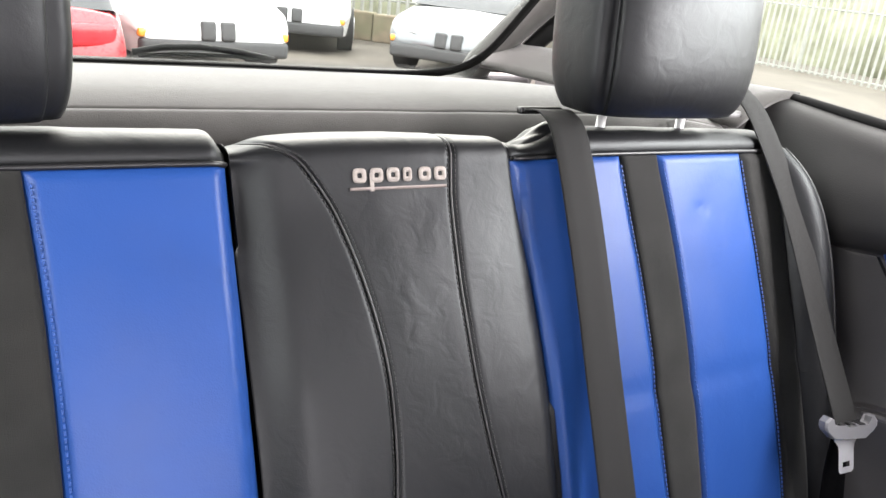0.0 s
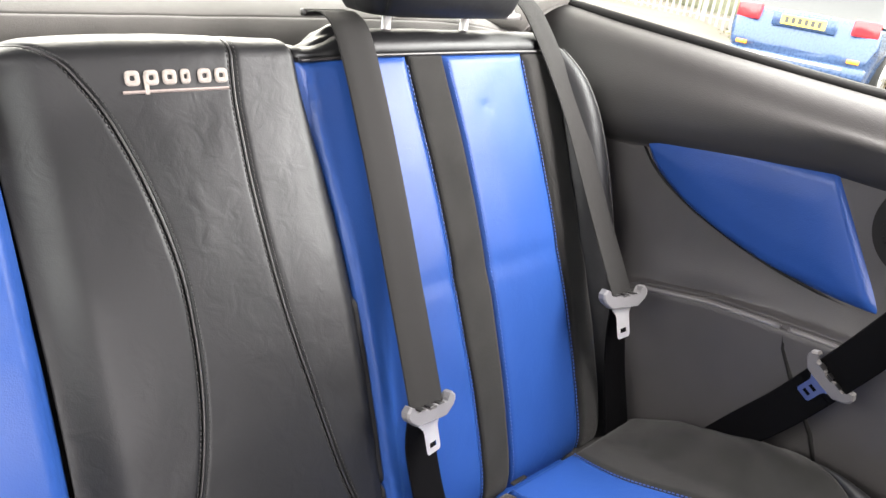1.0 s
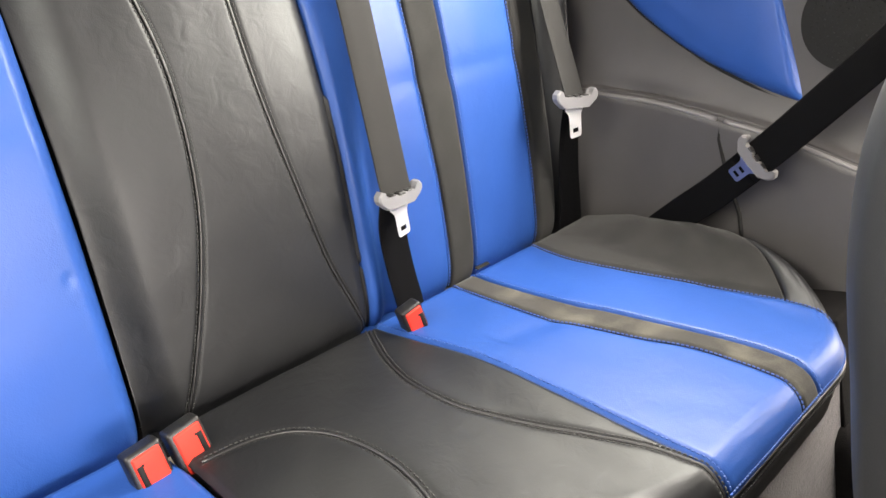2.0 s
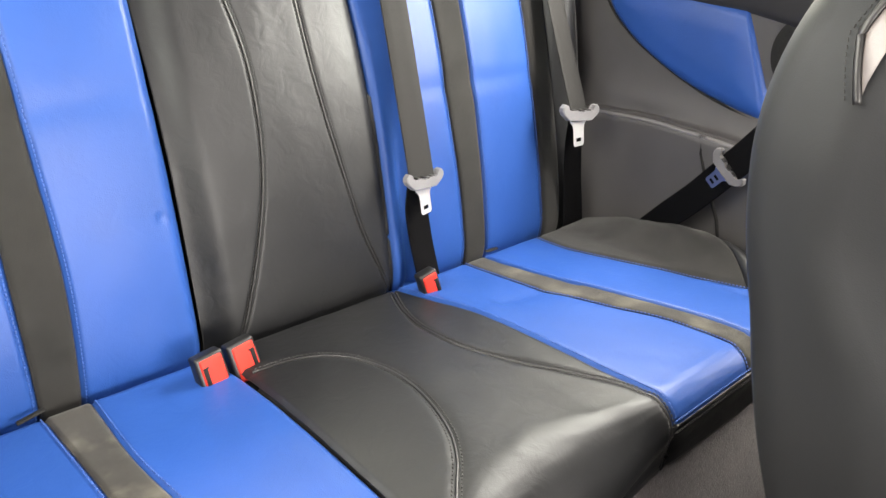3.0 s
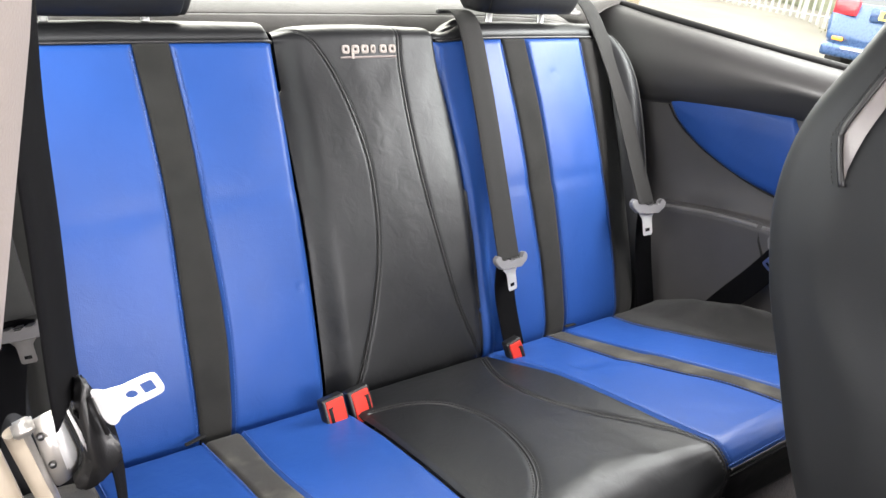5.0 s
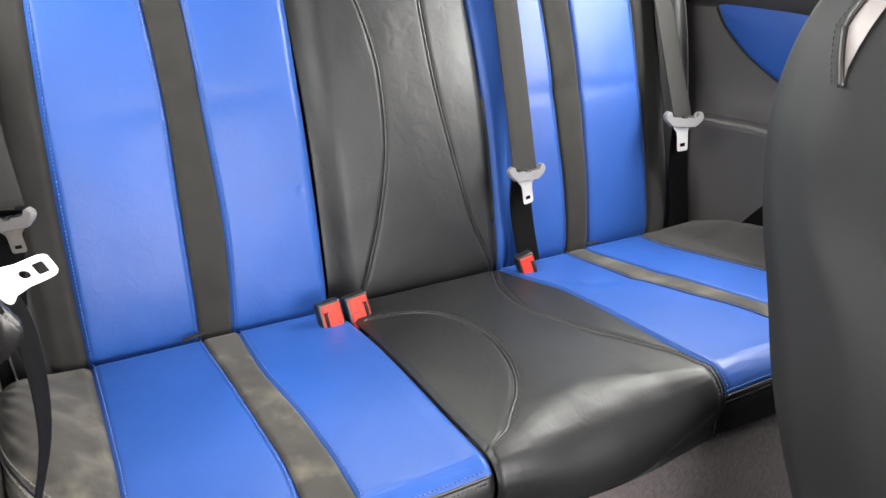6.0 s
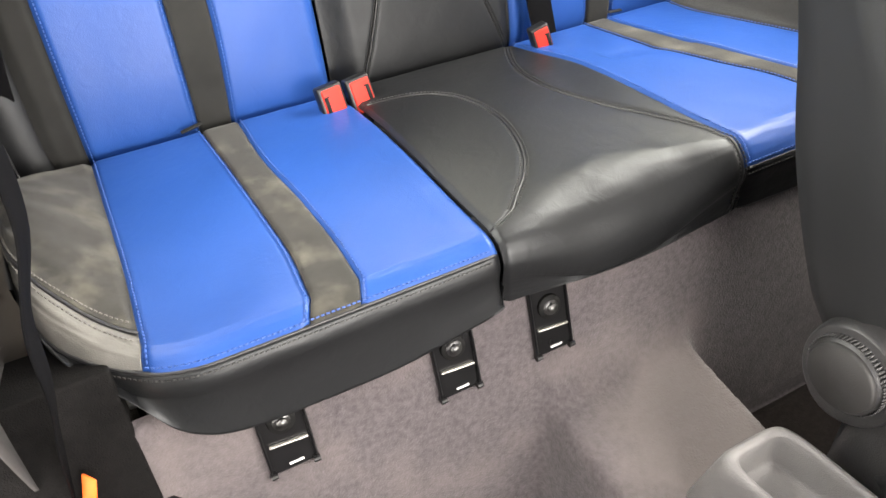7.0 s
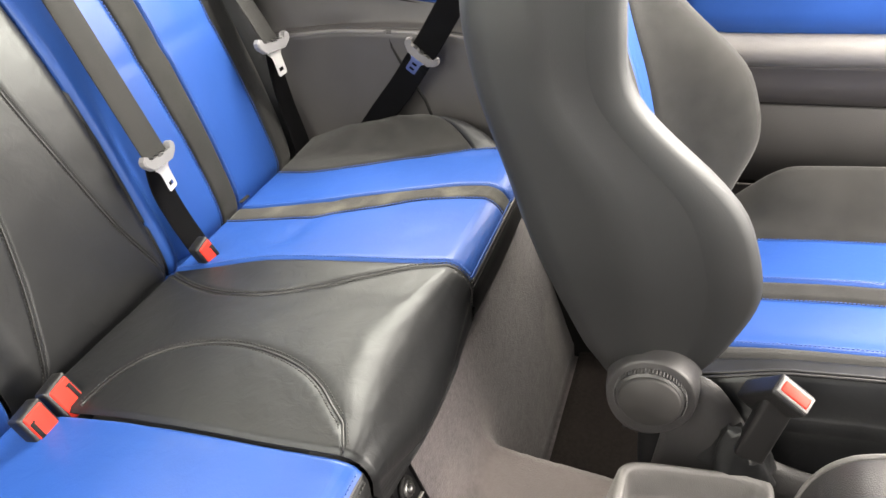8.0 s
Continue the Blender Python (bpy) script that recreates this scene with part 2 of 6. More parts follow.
def grid_faces(nu, nv, wrap=False):
    f = []
    for j in range(nv - 1):
        for i in range(nu if wrap else nu - 1):
            a, b = j * nu + i, j * nu + (i + 1) % nu
            f.append((a, b, b + nu, a + nu))
    return f


def lerp_table(table):
    """A smooth curve through (t, value) pairs."""
    ts, vs = [p[0] for p in table], [p[1] for p in table]

    def f(t):
        if t <= ts[0]:
            return vs[0]
        if t >= ts[-1]:
            return vs[-1]
        k = max(i for i in range(len(ts)) if ts[i] <= t)
        k = min(k, len(ts) - 2)
        h = ts[k + 1] - ts[k]
        u = (t - ts[k]) / h
        m0 = (vs[k + 1] - vs[max(k - 1, 0)]) / (ts[k + 1] - ts[max(k - 1, 0)])
        m1 = (vs[min(k + 2, len(vs) - 1)] - vs[k]) / (ts[min(k + 2, len(ts) - 1)] - ts[k])
        return ((2 * u ** 3 - 3 * u ** 2 + 1) * vs[k] + (u ** 3 - 2 * u ** 2 + u) * h * m0
                + (-2 * u ** 3 + 3 * u ** 2) * vs[k + 1] + (u ** 3 - u ** 2) * h * m1)
    return f


def smooth01(t):
    t = min(1.0, max(0.0, t))
    return t * t * (3 - 2 * t)


def tube(name, pts, r, mat, parent, label="", n=6):
    pts = [Vector(p) for p in pts]
    verts = []
    up = Vector((0.31, 0.22, 0.92))
    for i, p in enumerate(pts):
        d = (pts[min(i + 1, len(pts) - 1)] - pts[max(i - 1, 0)]).normalized()
        a = d.cross(up).normalized()
        b = d.cross(a)
        verts += [p + r * (math.cos(k * math.tau / n) * a + math.sin(k * math.tau / n) * b) for k in range(n)]
    faces = grid_faces(n, len(pts), True)
    faces += [tuple(range(n)), tuple(range(len(verts) - n, len(verts)))]
    return mesh(name, verts, faces, mat, parent, label)


def resample(pts, step):
    pts = [Vector(p) for p in pts]
    out, carry = [pts[0]], 0.0
    for a, b in zip(pts, pts[1:]):
        d = (b - a).length
        t = step - carry
        while t < d:
            out.append(a.lerp(b, t / d))
            t += step
        carry = d - (t - step)
    return out


def stitches(name, pts, normal, mat, parent, length=0.0036, pitch=0.0052, width=0.0009):
    """A row of separate thread dashes along a seam."""
    rows = resample(pts, pitch)
    verts, faces = [], []
    for i in range(len(rows) - 1):
        d = (rows[i + 1] - rows[i]).normalized()
        nrm = normal(rows[i]) if callable(normal) else Vector(normal)
        s = d.cross(nrm).normalized()
        c = rows[i]
        k = len(verts)
        for u, w, h in ((-1, -1, -.3), (1, -1, -.3), (1, 1, -.3), (-1, 1, -.3), (-.7, -.6, 1), (.7, -.6, 1), (.7, .6, 1), (-.7, .6, 1)):
            verts.append(c + d * (u * length / 2) + s * (w * width) + nrm * (h * width * 1.1))
        faces += [(k, k + 1, k + 5, k + 4), (k + 1, k + 2, k + 6, k + 5), (k + 2, k + 3, k + 7, k + 6), (k + 3, k, k + 4, k + 7), (k + 4, k + 5, k + 6, k + 7)]
    return mesh(name, verts, faces, mat, parent, smooth=False)


def ribbon(name, pts, side, width, mat, parent, label="", thick=0.0014, step=0.012):
    """A webbing strap along smooth points; side: the direction of its width, at the first and last point."""
    P = [Vector(p) for p in pts]
    n = len(P)
    fx = [lerp_table([(i, p[k]) for i, p in enumerate(P)]) for k in range(3)]
    count = max(8, int(sum((b - a).length for a, b in zip(P, P[1:])) / step))
    s0, s1 = [Vector(v).normalized() for v in (side if isinstance(side[0], tuple) else (side, side))]
    verts = []
    cs = [Vector([f(i / count * (n - 1)) for f in fx]) for i in range(count + 1)]
    for i, c in enumerate(cs):
        d = (cs[min(i + 1, count)] - cs[max(i - 1, 0)]).normalized()
        s = s0.lerp(s1, i / count)
        s = (s - d * s.dot(d)).normalized()
        nn = d.cross(s)
        prof = ((-.5, -.3), (-.46, .5), (-.2, .42), (.2, .42), (.46, .5), (.5, -.3), (.46, -.5), (-.46, -.5))
        verts += [c + s * (a * width) + nn * (b * thick) for a, b in prof]
    faces = grid_faces(8, count + 1, True) + [tuple(range(8)), tuple(range(len(verts) - 8, len(verts)))]
    return mesh(name, verts, faces, mat, parent, label)


def sweep_profile(segs, n=40):
    """A 2D path from straight runs ('s', length) and arcs ('a', radius, degrees); returns point and normal by arc length.
    Starts at the first item (y, z, heading degrees from +z towards +y)."""
    y, z, h = segs[0]
    h = radians(h)
    rows, s = [(0.0, y, z, h)], 0.0
    for seg in segs[1:]:
        length = seg[1] if seg[0] == "s" else abs(radians(seg[2])) * seg[1]
        turn = 0.0 if seg[0] == "s" else radians(seg[2])
        for i in range(n):
            hm = h + turn / n * 0.5
            y, z, h, s = y + math.sin(hm) * length / n, z + math.cos(hm) * length / n, h + turn / n, s + length / n
            rows.append((s, y, z, h))
    arr = np.array(rows)
    return lambda t: tuple(float(np.interp(t, arr[:, 0], arr[:, k])) for k in (1, 2, 3))


def pad(name, surf, xl, xr, v0, v1, nu, nv, mat, parent, label="", groove=0.006, gw=0.010, ends=(True, True), tuck=0.02, sides=(True, True)):
    """An upholstered panel between two seams: it swells from its seams and its edges are tucked in."""
    us = [0.5 - 0.5 * math.cos(math.pi * i / (nu - 1)) for i in range(nu)]
    us = [0.5 * u + 0.5 * i / (nu - 1) for i, u in enumerate(us)]
    vs = [0.5 - 0.5 * math.cos(math.pi * i / (nv - 1)) for i in range(nv)]
    vs = [v0 + (v1 - v0) * (0.3 * v + 0.7 * i / (nv - 1)) for i, v in enumerate(vs)]
    cols = [(us[0], True)] + [(u, False) for u in us] + [(us[-1], True)]
    rows = [(vs[0], ends[0])] + [(v, False) for v in vs] + [(vs[-1], ends[1])]
    verts = []
    for v, tv in rows:
        a, b = xl(v), xr(v)
        for u, tu in cols:
            x = a + (b - a) * u
            dist = 9.0
            if sides[0]:
                dist = min(dist, abs(x - a))
            if sides[1]:
                dist = min(dist, abs(b - x))
            if ends[0]:
                dist = min(dist, abs(v - v0))
            if ends[1]:
                dist = min(dist, abs(v1 - v))
            d = -groove * (1 - smooth01(dist / gw) ** 0.6) if dist < gw else 0.0
            hide = (tu and sides[0 if u < 0.5 else 1]) or tv
            verts.append(surf(x, v, d - (tuck if hide else 0.0)))
    return mesh(name, verts, grid_faces(len(cols), len(rows)), mat, parent, label)

# ---- the cabin ----
GROUND_Z = -0.34


def cabin_floor():
    """Carpet: footwells, centre tunnel and the heelboard under the rear bench, in one sheet."""
    xs = [-0.68 + 1.36 * i / 136 for i in range(137)]
    path = [(-1.5 + 1.45 * i / 30, None) for i in range(30)] + [(-0.05 + 0.27 * i / 60, None) for i in range(61)]
    verts = []
    for j, (y, _) in enumerate(path):
        for x in xs:
            t = 1 - smooth01((abs(x - 0.0) - 0.100) / 0.050)
            foot = 0.025 + 0.180 * t
            heel = 0.05 + (y - 0.075) * 2.35 if y > 0.075 else 0.0
            k = 0.02
            h = math.log(math.exp(foot / k) + math.exp(max(heel, -1) / k)) * k if heel > -0.2 else foot
            h = min(h, 0.36 + (y - 0.2) * 0.2)
            n = noise.noise(Vector((x * 9, y * 9, 3))) * 0.004 + noise.noise(Vector((x * 120, y * 120, h * 120))) * 0.0016
            verts.append((x, y, h + n))
    return tagged(mesh("floor", verts, grid_faces(len(xs), len(path)), CARPET), "mauve-grey pile carpet over the car floor and centre tunnel", "carpet", kind="structure")


cabin_floor()


def footwell_shade_sheet():
    """Mat-like sheet added to paint shade into the passenger's rear footwell, with a bound edge and a few creases."""
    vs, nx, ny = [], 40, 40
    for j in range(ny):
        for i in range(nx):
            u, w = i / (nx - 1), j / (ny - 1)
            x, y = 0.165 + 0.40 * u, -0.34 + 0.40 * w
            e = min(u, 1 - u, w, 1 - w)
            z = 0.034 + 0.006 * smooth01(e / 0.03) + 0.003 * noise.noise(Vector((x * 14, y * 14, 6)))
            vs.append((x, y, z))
    ob = mesh("footwell_shade_sheet", vs, grid_faces(nx, ny), FOOTWELL_SHADE)
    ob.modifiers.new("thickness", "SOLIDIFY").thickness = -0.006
    tagged(ob, "added dark brown sheet painting shade into the rear footwell", "floor mat")


footwell_shade_sheet()


SILL = lerp_table([(0.1, 0.838), (0.35, 0.843), (0.555, 0.850), (0.85, 0.866), (1.1, 0.884), (1.6, 0.87)])
LEDGE = lerp_table([(0.19, 0.570), (0.317, 0.572), (0.383, 0.572), (0.442, 0.569), (0.50, 0.563), (0.59, 0.552), (0.658, 0.539), (0.707, 0.528), (0.80, 0.48), (1.01, 0.42)])


def side_trim(sx, name):
    """Moulded rear quarter trim: lower panel, sloping ledge, concave middle and rounded upper roll below the window."""
    root = thing(name, "charcoal moulded rear quarter trim with a blue leather insert", "car trim", "rear quarter trims")
    ys = [0.20 + 0.80 * i / 60 for i in range(61)]

    def ledge(y):
        return LEDGE(y)

    def inward(y):
        return 0.094 * max(0.0, y - 0.507) * (1 - 0.6 * smooth01((y - 0.8) / 0.15))

    def lower(y):
        e = ledge(y)
        b = 0.022 * smooth01((y - 0.60) / 0.16) - 0.014
        return [(0.607, 0.06), (0.611, 0.25), (0.606 - b, 0.36), (0.610 - b, 0.46), (0.612 - b, e - 0.014), (0.6135 - b, e - 0.006), (0.618 - b, e)]

    def middle(y):
        e = ledge(y)
        k = smooth01((y - 0.60) / 0.2)
        top = 0.770 - 0.13 * max(0.0, y - 0.5)
        b = 0.022 * smooth01((y - 0.60) / 0.16) - 0.014
        q = inward(y)
        return [(0.618 - b, e), (0.628 - b, e + 0.004), (0.641 - 0.5 * (q + b), e + 0.010), (0.653 - q, e + 0.026), (0.658 - q, e + 0.06 + 0.02 * k), (0.658 - q, 0.68), (0.657 - q, 0.72), (0.655 - q, top - 0.012), (0.653 - q, top - 0.004)]

    def upper(y):
        top = 0.770 - 0.13 * max(0.0, y - 0.5)
        k = SILL(y) - 0.886
        q = inward(y)
        return [(0.655 - q, top - 0.010), (0.646 - q, top - 0.002), (0.640 - q, top + 0.010), (0.634 - 0.8 * q, top + 0.028), (0.633 - 0.4 * q, (top + 0.028 + 0.853 + k) / 2), (0.640, 0.853 + k), (0.650, 0.871 + k), (0.664, 0.882 + k), (0.685, 0.886 + k), (0.705, 0.884 + k)]

    for nm, f, mat, lab in (("lower_panel", lower, TRIM_LOW, ""), ("ledge_panel", middle, TRIM_LOW, ""), ("upper_roll", upper, TRIM, "")):
        rows = []
        for y in ys:
            pr = f(y)
            fx = lerp_table([(i, p[0]) for i, p in enumerate(pr)])
            fz = lerp_table([(i, p[1]) for i, p in enumerate(pr)])
            rows.append([(sx * (fx(i * 0.25)), y, fz(i * 0.25)) for i in range((len(pr) - 1) * 4 + 1)])
        n = len(rows[0])
        verts = [p for r in rows for p in r]
        ob = mesh(nm, verts, grid_faces(n, len(rows)), mat, root, lab)
        ob.modifiers.new("thickness", "SOLIDIFY").thickness = -0.004 * sx

    # blue leather insert, a padded teardrop
    up = lerp_table([(0, 0.7335), (0.1, 0.748), (0.45, 0.761), (1.0, 0.7665)])
    lo = lerp_table([(0, 0.7275), (0.06, 0.704), (0.15, 0.682), (0.3, 0.657), (0.6, 0.625), (0.85, 0.6135), (1.0, 0.6135)])
    verts, nu, nv = [], 60, 24
    for i in range(nu):
        u = i / (nu - 1)
        for j in range(-1, nv + 1):
            w = min(1, max(0, j / (nv - 1)))
            z = lo(u) + (up(u) - lo(u)) * w
            y0 = 0.750 - (0.750 - 0.455) * u
            y = y0 + (-0.052 + 0.10 * (z - 0.616) / 0.15) * u ** 3
            edge = min(w * (up(u) - lo(u)), (1 - w) * (up(u) - lo(u)), u * 0.3 + 0.002, (1 - u) * 0.3)
            d = -0.004 + 0.009 * smooth01(edge / 0.012) + 0.004 * smooth01(edge / 0.05)
            if j in (-1, nv) or i in (0, nu - 1):
                d = -0.012
            verts.append((sx * (0.6495 - inward(y) - d), y, z))
    mesh("leather_insert", verts, grid_faces(nv + 2, nu), BLUE, root, "blue leather pad")
    # piping round the insert's lower edge
    tube("insert_edge", [(sx * (0.6545 - inward(0.755 - 0.345 * u)), 0.755 - 0.345 * u, lo(u) - 0.003) for u in [k / 40 for k in range(41)]], 0.0028, RUBBER, root, "dark rubber edge of the leather pad")
    # speaker grille
    bm = bmesh.new()
    cyl(bm, 0.060, 0.057, 0.010, pose(sx * 0.655, 0.390, 0.728, 0, 90, 0), 48)
    sp = part("speaker_grille", bm, RUBBER, root, "round dark speaker grille", smooth=False)
    bm = bmesh.new()
    for r in (0.008, 0.016, 0.024, 0.032, 0.040, 0.048):
        k = int(r * 900)
        for a in range(k):
            cyl(bm, 0.0012, 0.0012, 0.001, pose(sx * 0.6498, 0.390 + r * math.cos(a * math.tau / k), 0.728 + r * math.sin(a * math.tau / k), 0, 90, 0), 6)
    part("grille_holes", bm, RUBBER, sp)
    # pale strip that paints the highlight along the ledge, in two lengths
    for a, b in ((0.23, 0.489), (0.499, 0.70)):
        tube("ledge_highlight", [(sx * (0.6265 - 0.022 * smooth01((y - 0.60) / 0.16)), y, LEDGE(y) - 0.003) for y in [a + (b - a) * k / 30 for k in range(31)]], 0.0042, CONSOLE, root, "grey strip painting the highlight along the ledge")
    # panel seam running down from the ledge
    tube("panel_seam", [(sx * 0.6255, 0.494, 0.557), (sx * 0.623, 0.487, 0.536), (sx * 0.620, 0.462, 0.499), (sx * 0.618, 0.421, 0.447), (sx * 0.619, 0.39, 0.38)], 0.003, RUBBER, root)
    return root


side_trim(1, "rear_quarter_trim")
side_trim(-1, "rear_quarter_trim")


def front_side(sx):
    """Door aperture, B-pillar and the passenger door panel; the driver's door, unseen, is shut to block light."""
    root = thing("b_pillar", "pale beige upper pillar trim above a dark lower pillar trim", "car pillar", "b pillars", "structure")
    # upper trim: softly ridged section, lower trim below a seam
    def loft(nm, zs, mat, grow=0.0):
        verts = []
        n = 25
        for z in zs:
            k = (z - 0.87) / 0.4
            for i in range(n):
                t = i / (n - 1)
                y = 0.064 - 0.095 * t
                up = -0.13 * (z - 1.0) if z > 1.0 else 0.20 * (1.0 - z)
                low = 0.10 * smooth01((0.90 - z) / 0.25)
                x = 0.577 + min(up, 0.024) + low + 0.046 * t - 0.004 * math.sin(math.pi * t) + 0.004 * math.exp(-((t - 0.45) / 0.10) ** 2) * smooth01(k * 3) - grow
                if t < 0.08:
                    x += 0.05 * (1 - t / 0.08)
                if t > 0.92:
                    x += 0.05 * (t - 0.92) / 0.08
                verts.append((sx * x, y, z))
        ob = mesh(nm, verts, grid_faces(n, len(zs)), mat, root)
        ob.modifiers.new("thickness", "SOLIDIFY").thickness = 0.004
    loft("upper_trim", [0.900 + 0.37 * i / 24 for i in range(25)], BEIGE)
    loft("lower_trim", [0.06 + 0.837 * i / 30 for i in range(31)], TRIM_DARK, -0.002)
    return root


front_side(1)
front_side(-1)


def door_panel(sx):
    root = thing("door_1" if sx > 0 else "unseen_door_2", "dark door panel with blue leather insert and pale armrest strip", "car door", kind="structure")
    ys = [0.02 - 1.15 * i / 40 for i in range(41)]

    def strip(nm, pr, mat, lab=""):
        rows = []
        for y in ys:
            s = -0.13 * min(0, y + 0.06)
            rows += [(sx * x, y, z + s) for x, z in pr]
        ob = mesh(nm, rows, grid_faces(len(pr), len(ys)), mat, root, lab)
        ob.modifiers.new("thickness", "SOLIDIFY").thickness = 0.003
    strip("lower_panel", [(0.665, 0.05), (0.66, 0.2), (0.655, 0.36), (0.650, 0.368)], TRIM_DARK)
    strip("pocket_panel", [(0.668, 0.372), (0.655, 0.376), (0.652, 0.44), (0.655, 0.508), (0.662, 0.512)], TRIM)
    strip("mid_panel", [(0.668, 0.514), (0.654, 0.518), (0.652, 0.55), (0.648, 0.575), (0.645, 0.582)], TRIM_DARK)
    strip("armrest_strip", [(0.650, 0.580), (0.638, 0.586), (0.630, 0.600), (0.632, 0.614), (0.645, 0.622), (0.66, 0.624)], CONSOLE, "grey armrest strip")
    strip("leather_insert", [(0.668, 0.624), (0.660, 0.630), (0.656, 0.66), (0.655, 0.72), (0.659, 0.77), (0.668, 0.776)], BLUE, "blue leather pad")
    bm = bmesh.new()
    box(bm, (0.02, 1.2, 0.86), pose(sx * 0.685, -0.56, 0.46), 0.004, 1)
    part("door_core", bm, TRIM_DARK, root)
    if sx < 0:
        # unseen panel added over the driver's window to keep daylight out
        bm = bmesh.new()
        box(bm, (0.012, 1.12, 0.40), pose(-0.688, -0.58, 1.075), 0.004, 1)
        part("daylight_block", bm, TRIM_DARK, root, "added dark panel that blocks daylight at the window")
    strip("upper_roll", [(0.665, 0.776), (0.648, 0.79), (0.645, 0.83), (0.655, 0.872), (0.69, 0.886)], TRIM)
    return root


door_panel(1)
# Driver's door: unseen, added shut to hold back light from the left.
door_panel(-1)


def shell():
    """Roof lining, window frames, rear shelf, tailgate and the panels that close the cabin."""
    # headlining
    verts = []
    xs, ys = [-0.70 + 1.4 * i / 28 for i in range(29)], [-1.0 + 2.15 * j / 30 for j in range(31)]
    for y in ys:
        for x in xs:
            z = 1.31 - 0.10 * (x / 0.7) ** 4 - 0.07 * ((y - 0.1) / 1.0) ** 2
            verts.append((x * (1 - 0.05 * abs(y)), y, z))
    roof = mesh("ceiling", verts, grid_faces(29, 31), LINER)
    roof.modifiers.new("thickness", "SOLIDIFY").thickness = 0.02
    tagged(roof, "pale grey fabric headlining of the car roof", "headlining", kind="structure")
    # bulkhead and dashboard mass that close the front
    bm = bmesh.new()
    box(bm, (1.36, 0.25, 0.90), pose(0, -1.5, 0.49), 0.05, 3)
    tagged(part("dashboard", bm, TRIM_DARK), "dark moulded dashboard closing the front of the cabin", "dashboard", kind="structure")
    # sills under the doors and inner body sides
    for sx in (1, -1):
        bm = bmesh.new()
        box(bm, (0.12, 2.4, 0.16), pose(sx * 0.70, -0.35, 0.05), 0.02, 2)
        tagged(part("door_sill", bm, TRIM_DARK), "dark plastic door sill trim", "door sill", kind="structure")
        # Pillar-foot trim; its carpet colour carries the shade of this low corner.
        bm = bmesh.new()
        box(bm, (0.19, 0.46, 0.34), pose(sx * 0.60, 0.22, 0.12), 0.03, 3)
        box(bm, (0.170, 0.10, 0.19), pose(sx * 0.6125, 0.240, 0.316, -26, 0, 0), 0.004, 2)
        tagged(part("wheel_arch_trim", bm, FOOT_CARPET), "carpeted trim at the pillar foot, shade put into its colour", "car trim", kind="structure")
        bm = bmesh.new()
        box(bm, (0.03, 1.45, 0.98), pose(sx * 0.735, 0.93, 0.345), 0.005, 1)
        tagged(part("body_side", bm, TRIM_DARK), "dark inner body side panel", "car body", kind="structure")
        # cant rail over the windows
        tagged(tube("cant_rail", [(sx * 0.62, -0.9, 1.15), (sx * 0.635, -0.3, 1.235), (sx * 0.635, 0.4, 1.24), (sx * 0.60, 0.95, 1.19), (sx * 0.57, 1.25, 1.12)], 0.045, LINER, None, n=12),
               "pale grey lining over the side windows", "roof rail", kind="structure")
        # C-pillar: grey trim towards the tailgate, black seal towards the side window
        pr = [(0.535, 1.635, 0.785), (0.545, 1.615, 0.825), (0.565, 1.54, 0.90), (0.590, 1.46, 0.975), (0.585, 1.34, 1.06), (0.575, 1.18, 1.14)]
        tagged(tube("c_pillar", [(sx * a, b, c) for a, b, c in pr], 0.030, SHELF, None, n=12), "grey rear roof pillar trim", "car pillar", kind="structure")
        pr = [(0.600, 1.575, 0.83), (0.615, 1.50, 0.90), (0.635, 1.41, 0.975), (0.63, 1.28, 1.06), (0.62, 1.10, 1.13)]
        tagged(tube("window_seal", [(sx * a, b, c) for a, b, c in pr], 0.019, RUBBER, None, n=10), "black rubber seal of the side window", "window seal", kind="structure")
        # sill seal of the side window
        tagged(tube("window_seal", [(sx * 0.690, 0.12, 0.843), (sx * 0.690, 0.35, 0.847), (sx * 0.690, 0.6, 0.857), (sx * 0.685, 0.95, 0.879), (sx * 0.665, 1.25, 0.882), (sx * 0.62, 1.56, 0.85)], 0.0085, RUBBER, None, n=8),
               "black rubber seal of the side window", "window seal", kind="structure")
        # pale trim corner behind the belt outlet
        rows = []
        for i in range(21):
            y = 0.97 + 0.63 * i / 20
            k = i / 20
            for j in range(9):
                a = j / 8
                rows.append((sx * (0.575 - 0.07 * k + (0.12 - 0.03 * k) * a), y, 0.845 - 0.015 * k + 0.045 * math.sin(a * math.pi * 0.55)))
        ob = mesh("rear_side_shelf", rows, grid_faces(9, 21), SHELF)
        ob.modifiers.new("thickness", "SOLIDIFY").thickness = 0.01
        tagged(ob, "grey moulded support beside the parcel shelf", "car trim", kind="structure")
    # side window panes
    for sx in (1, -1):
        pane = [(sx * 0.702, 0.12, 0.842), (sx * 0.700, 0.95, 0.866), (sx * 0.625, 1.56, 0.845), (sx * 0.645, 1.42, 0.985), (sx * 0.635, 1.15, 1.14), (sx * 0.65, 0.7, 1.22), (sx * 0.655, 0.15, 1.235)]
        ob = mesh("window_1" if sx > 0 else "window_2", pane, [tuple(range(7))], PANE, smooth=False)
        ob.modifiers.new("thickness", "SOLIDIFY").thickness = 0.004
        ob.visible_shadow = False
        tagged(ob, "fixed clear glass rear side window", "car window", kind="structure")
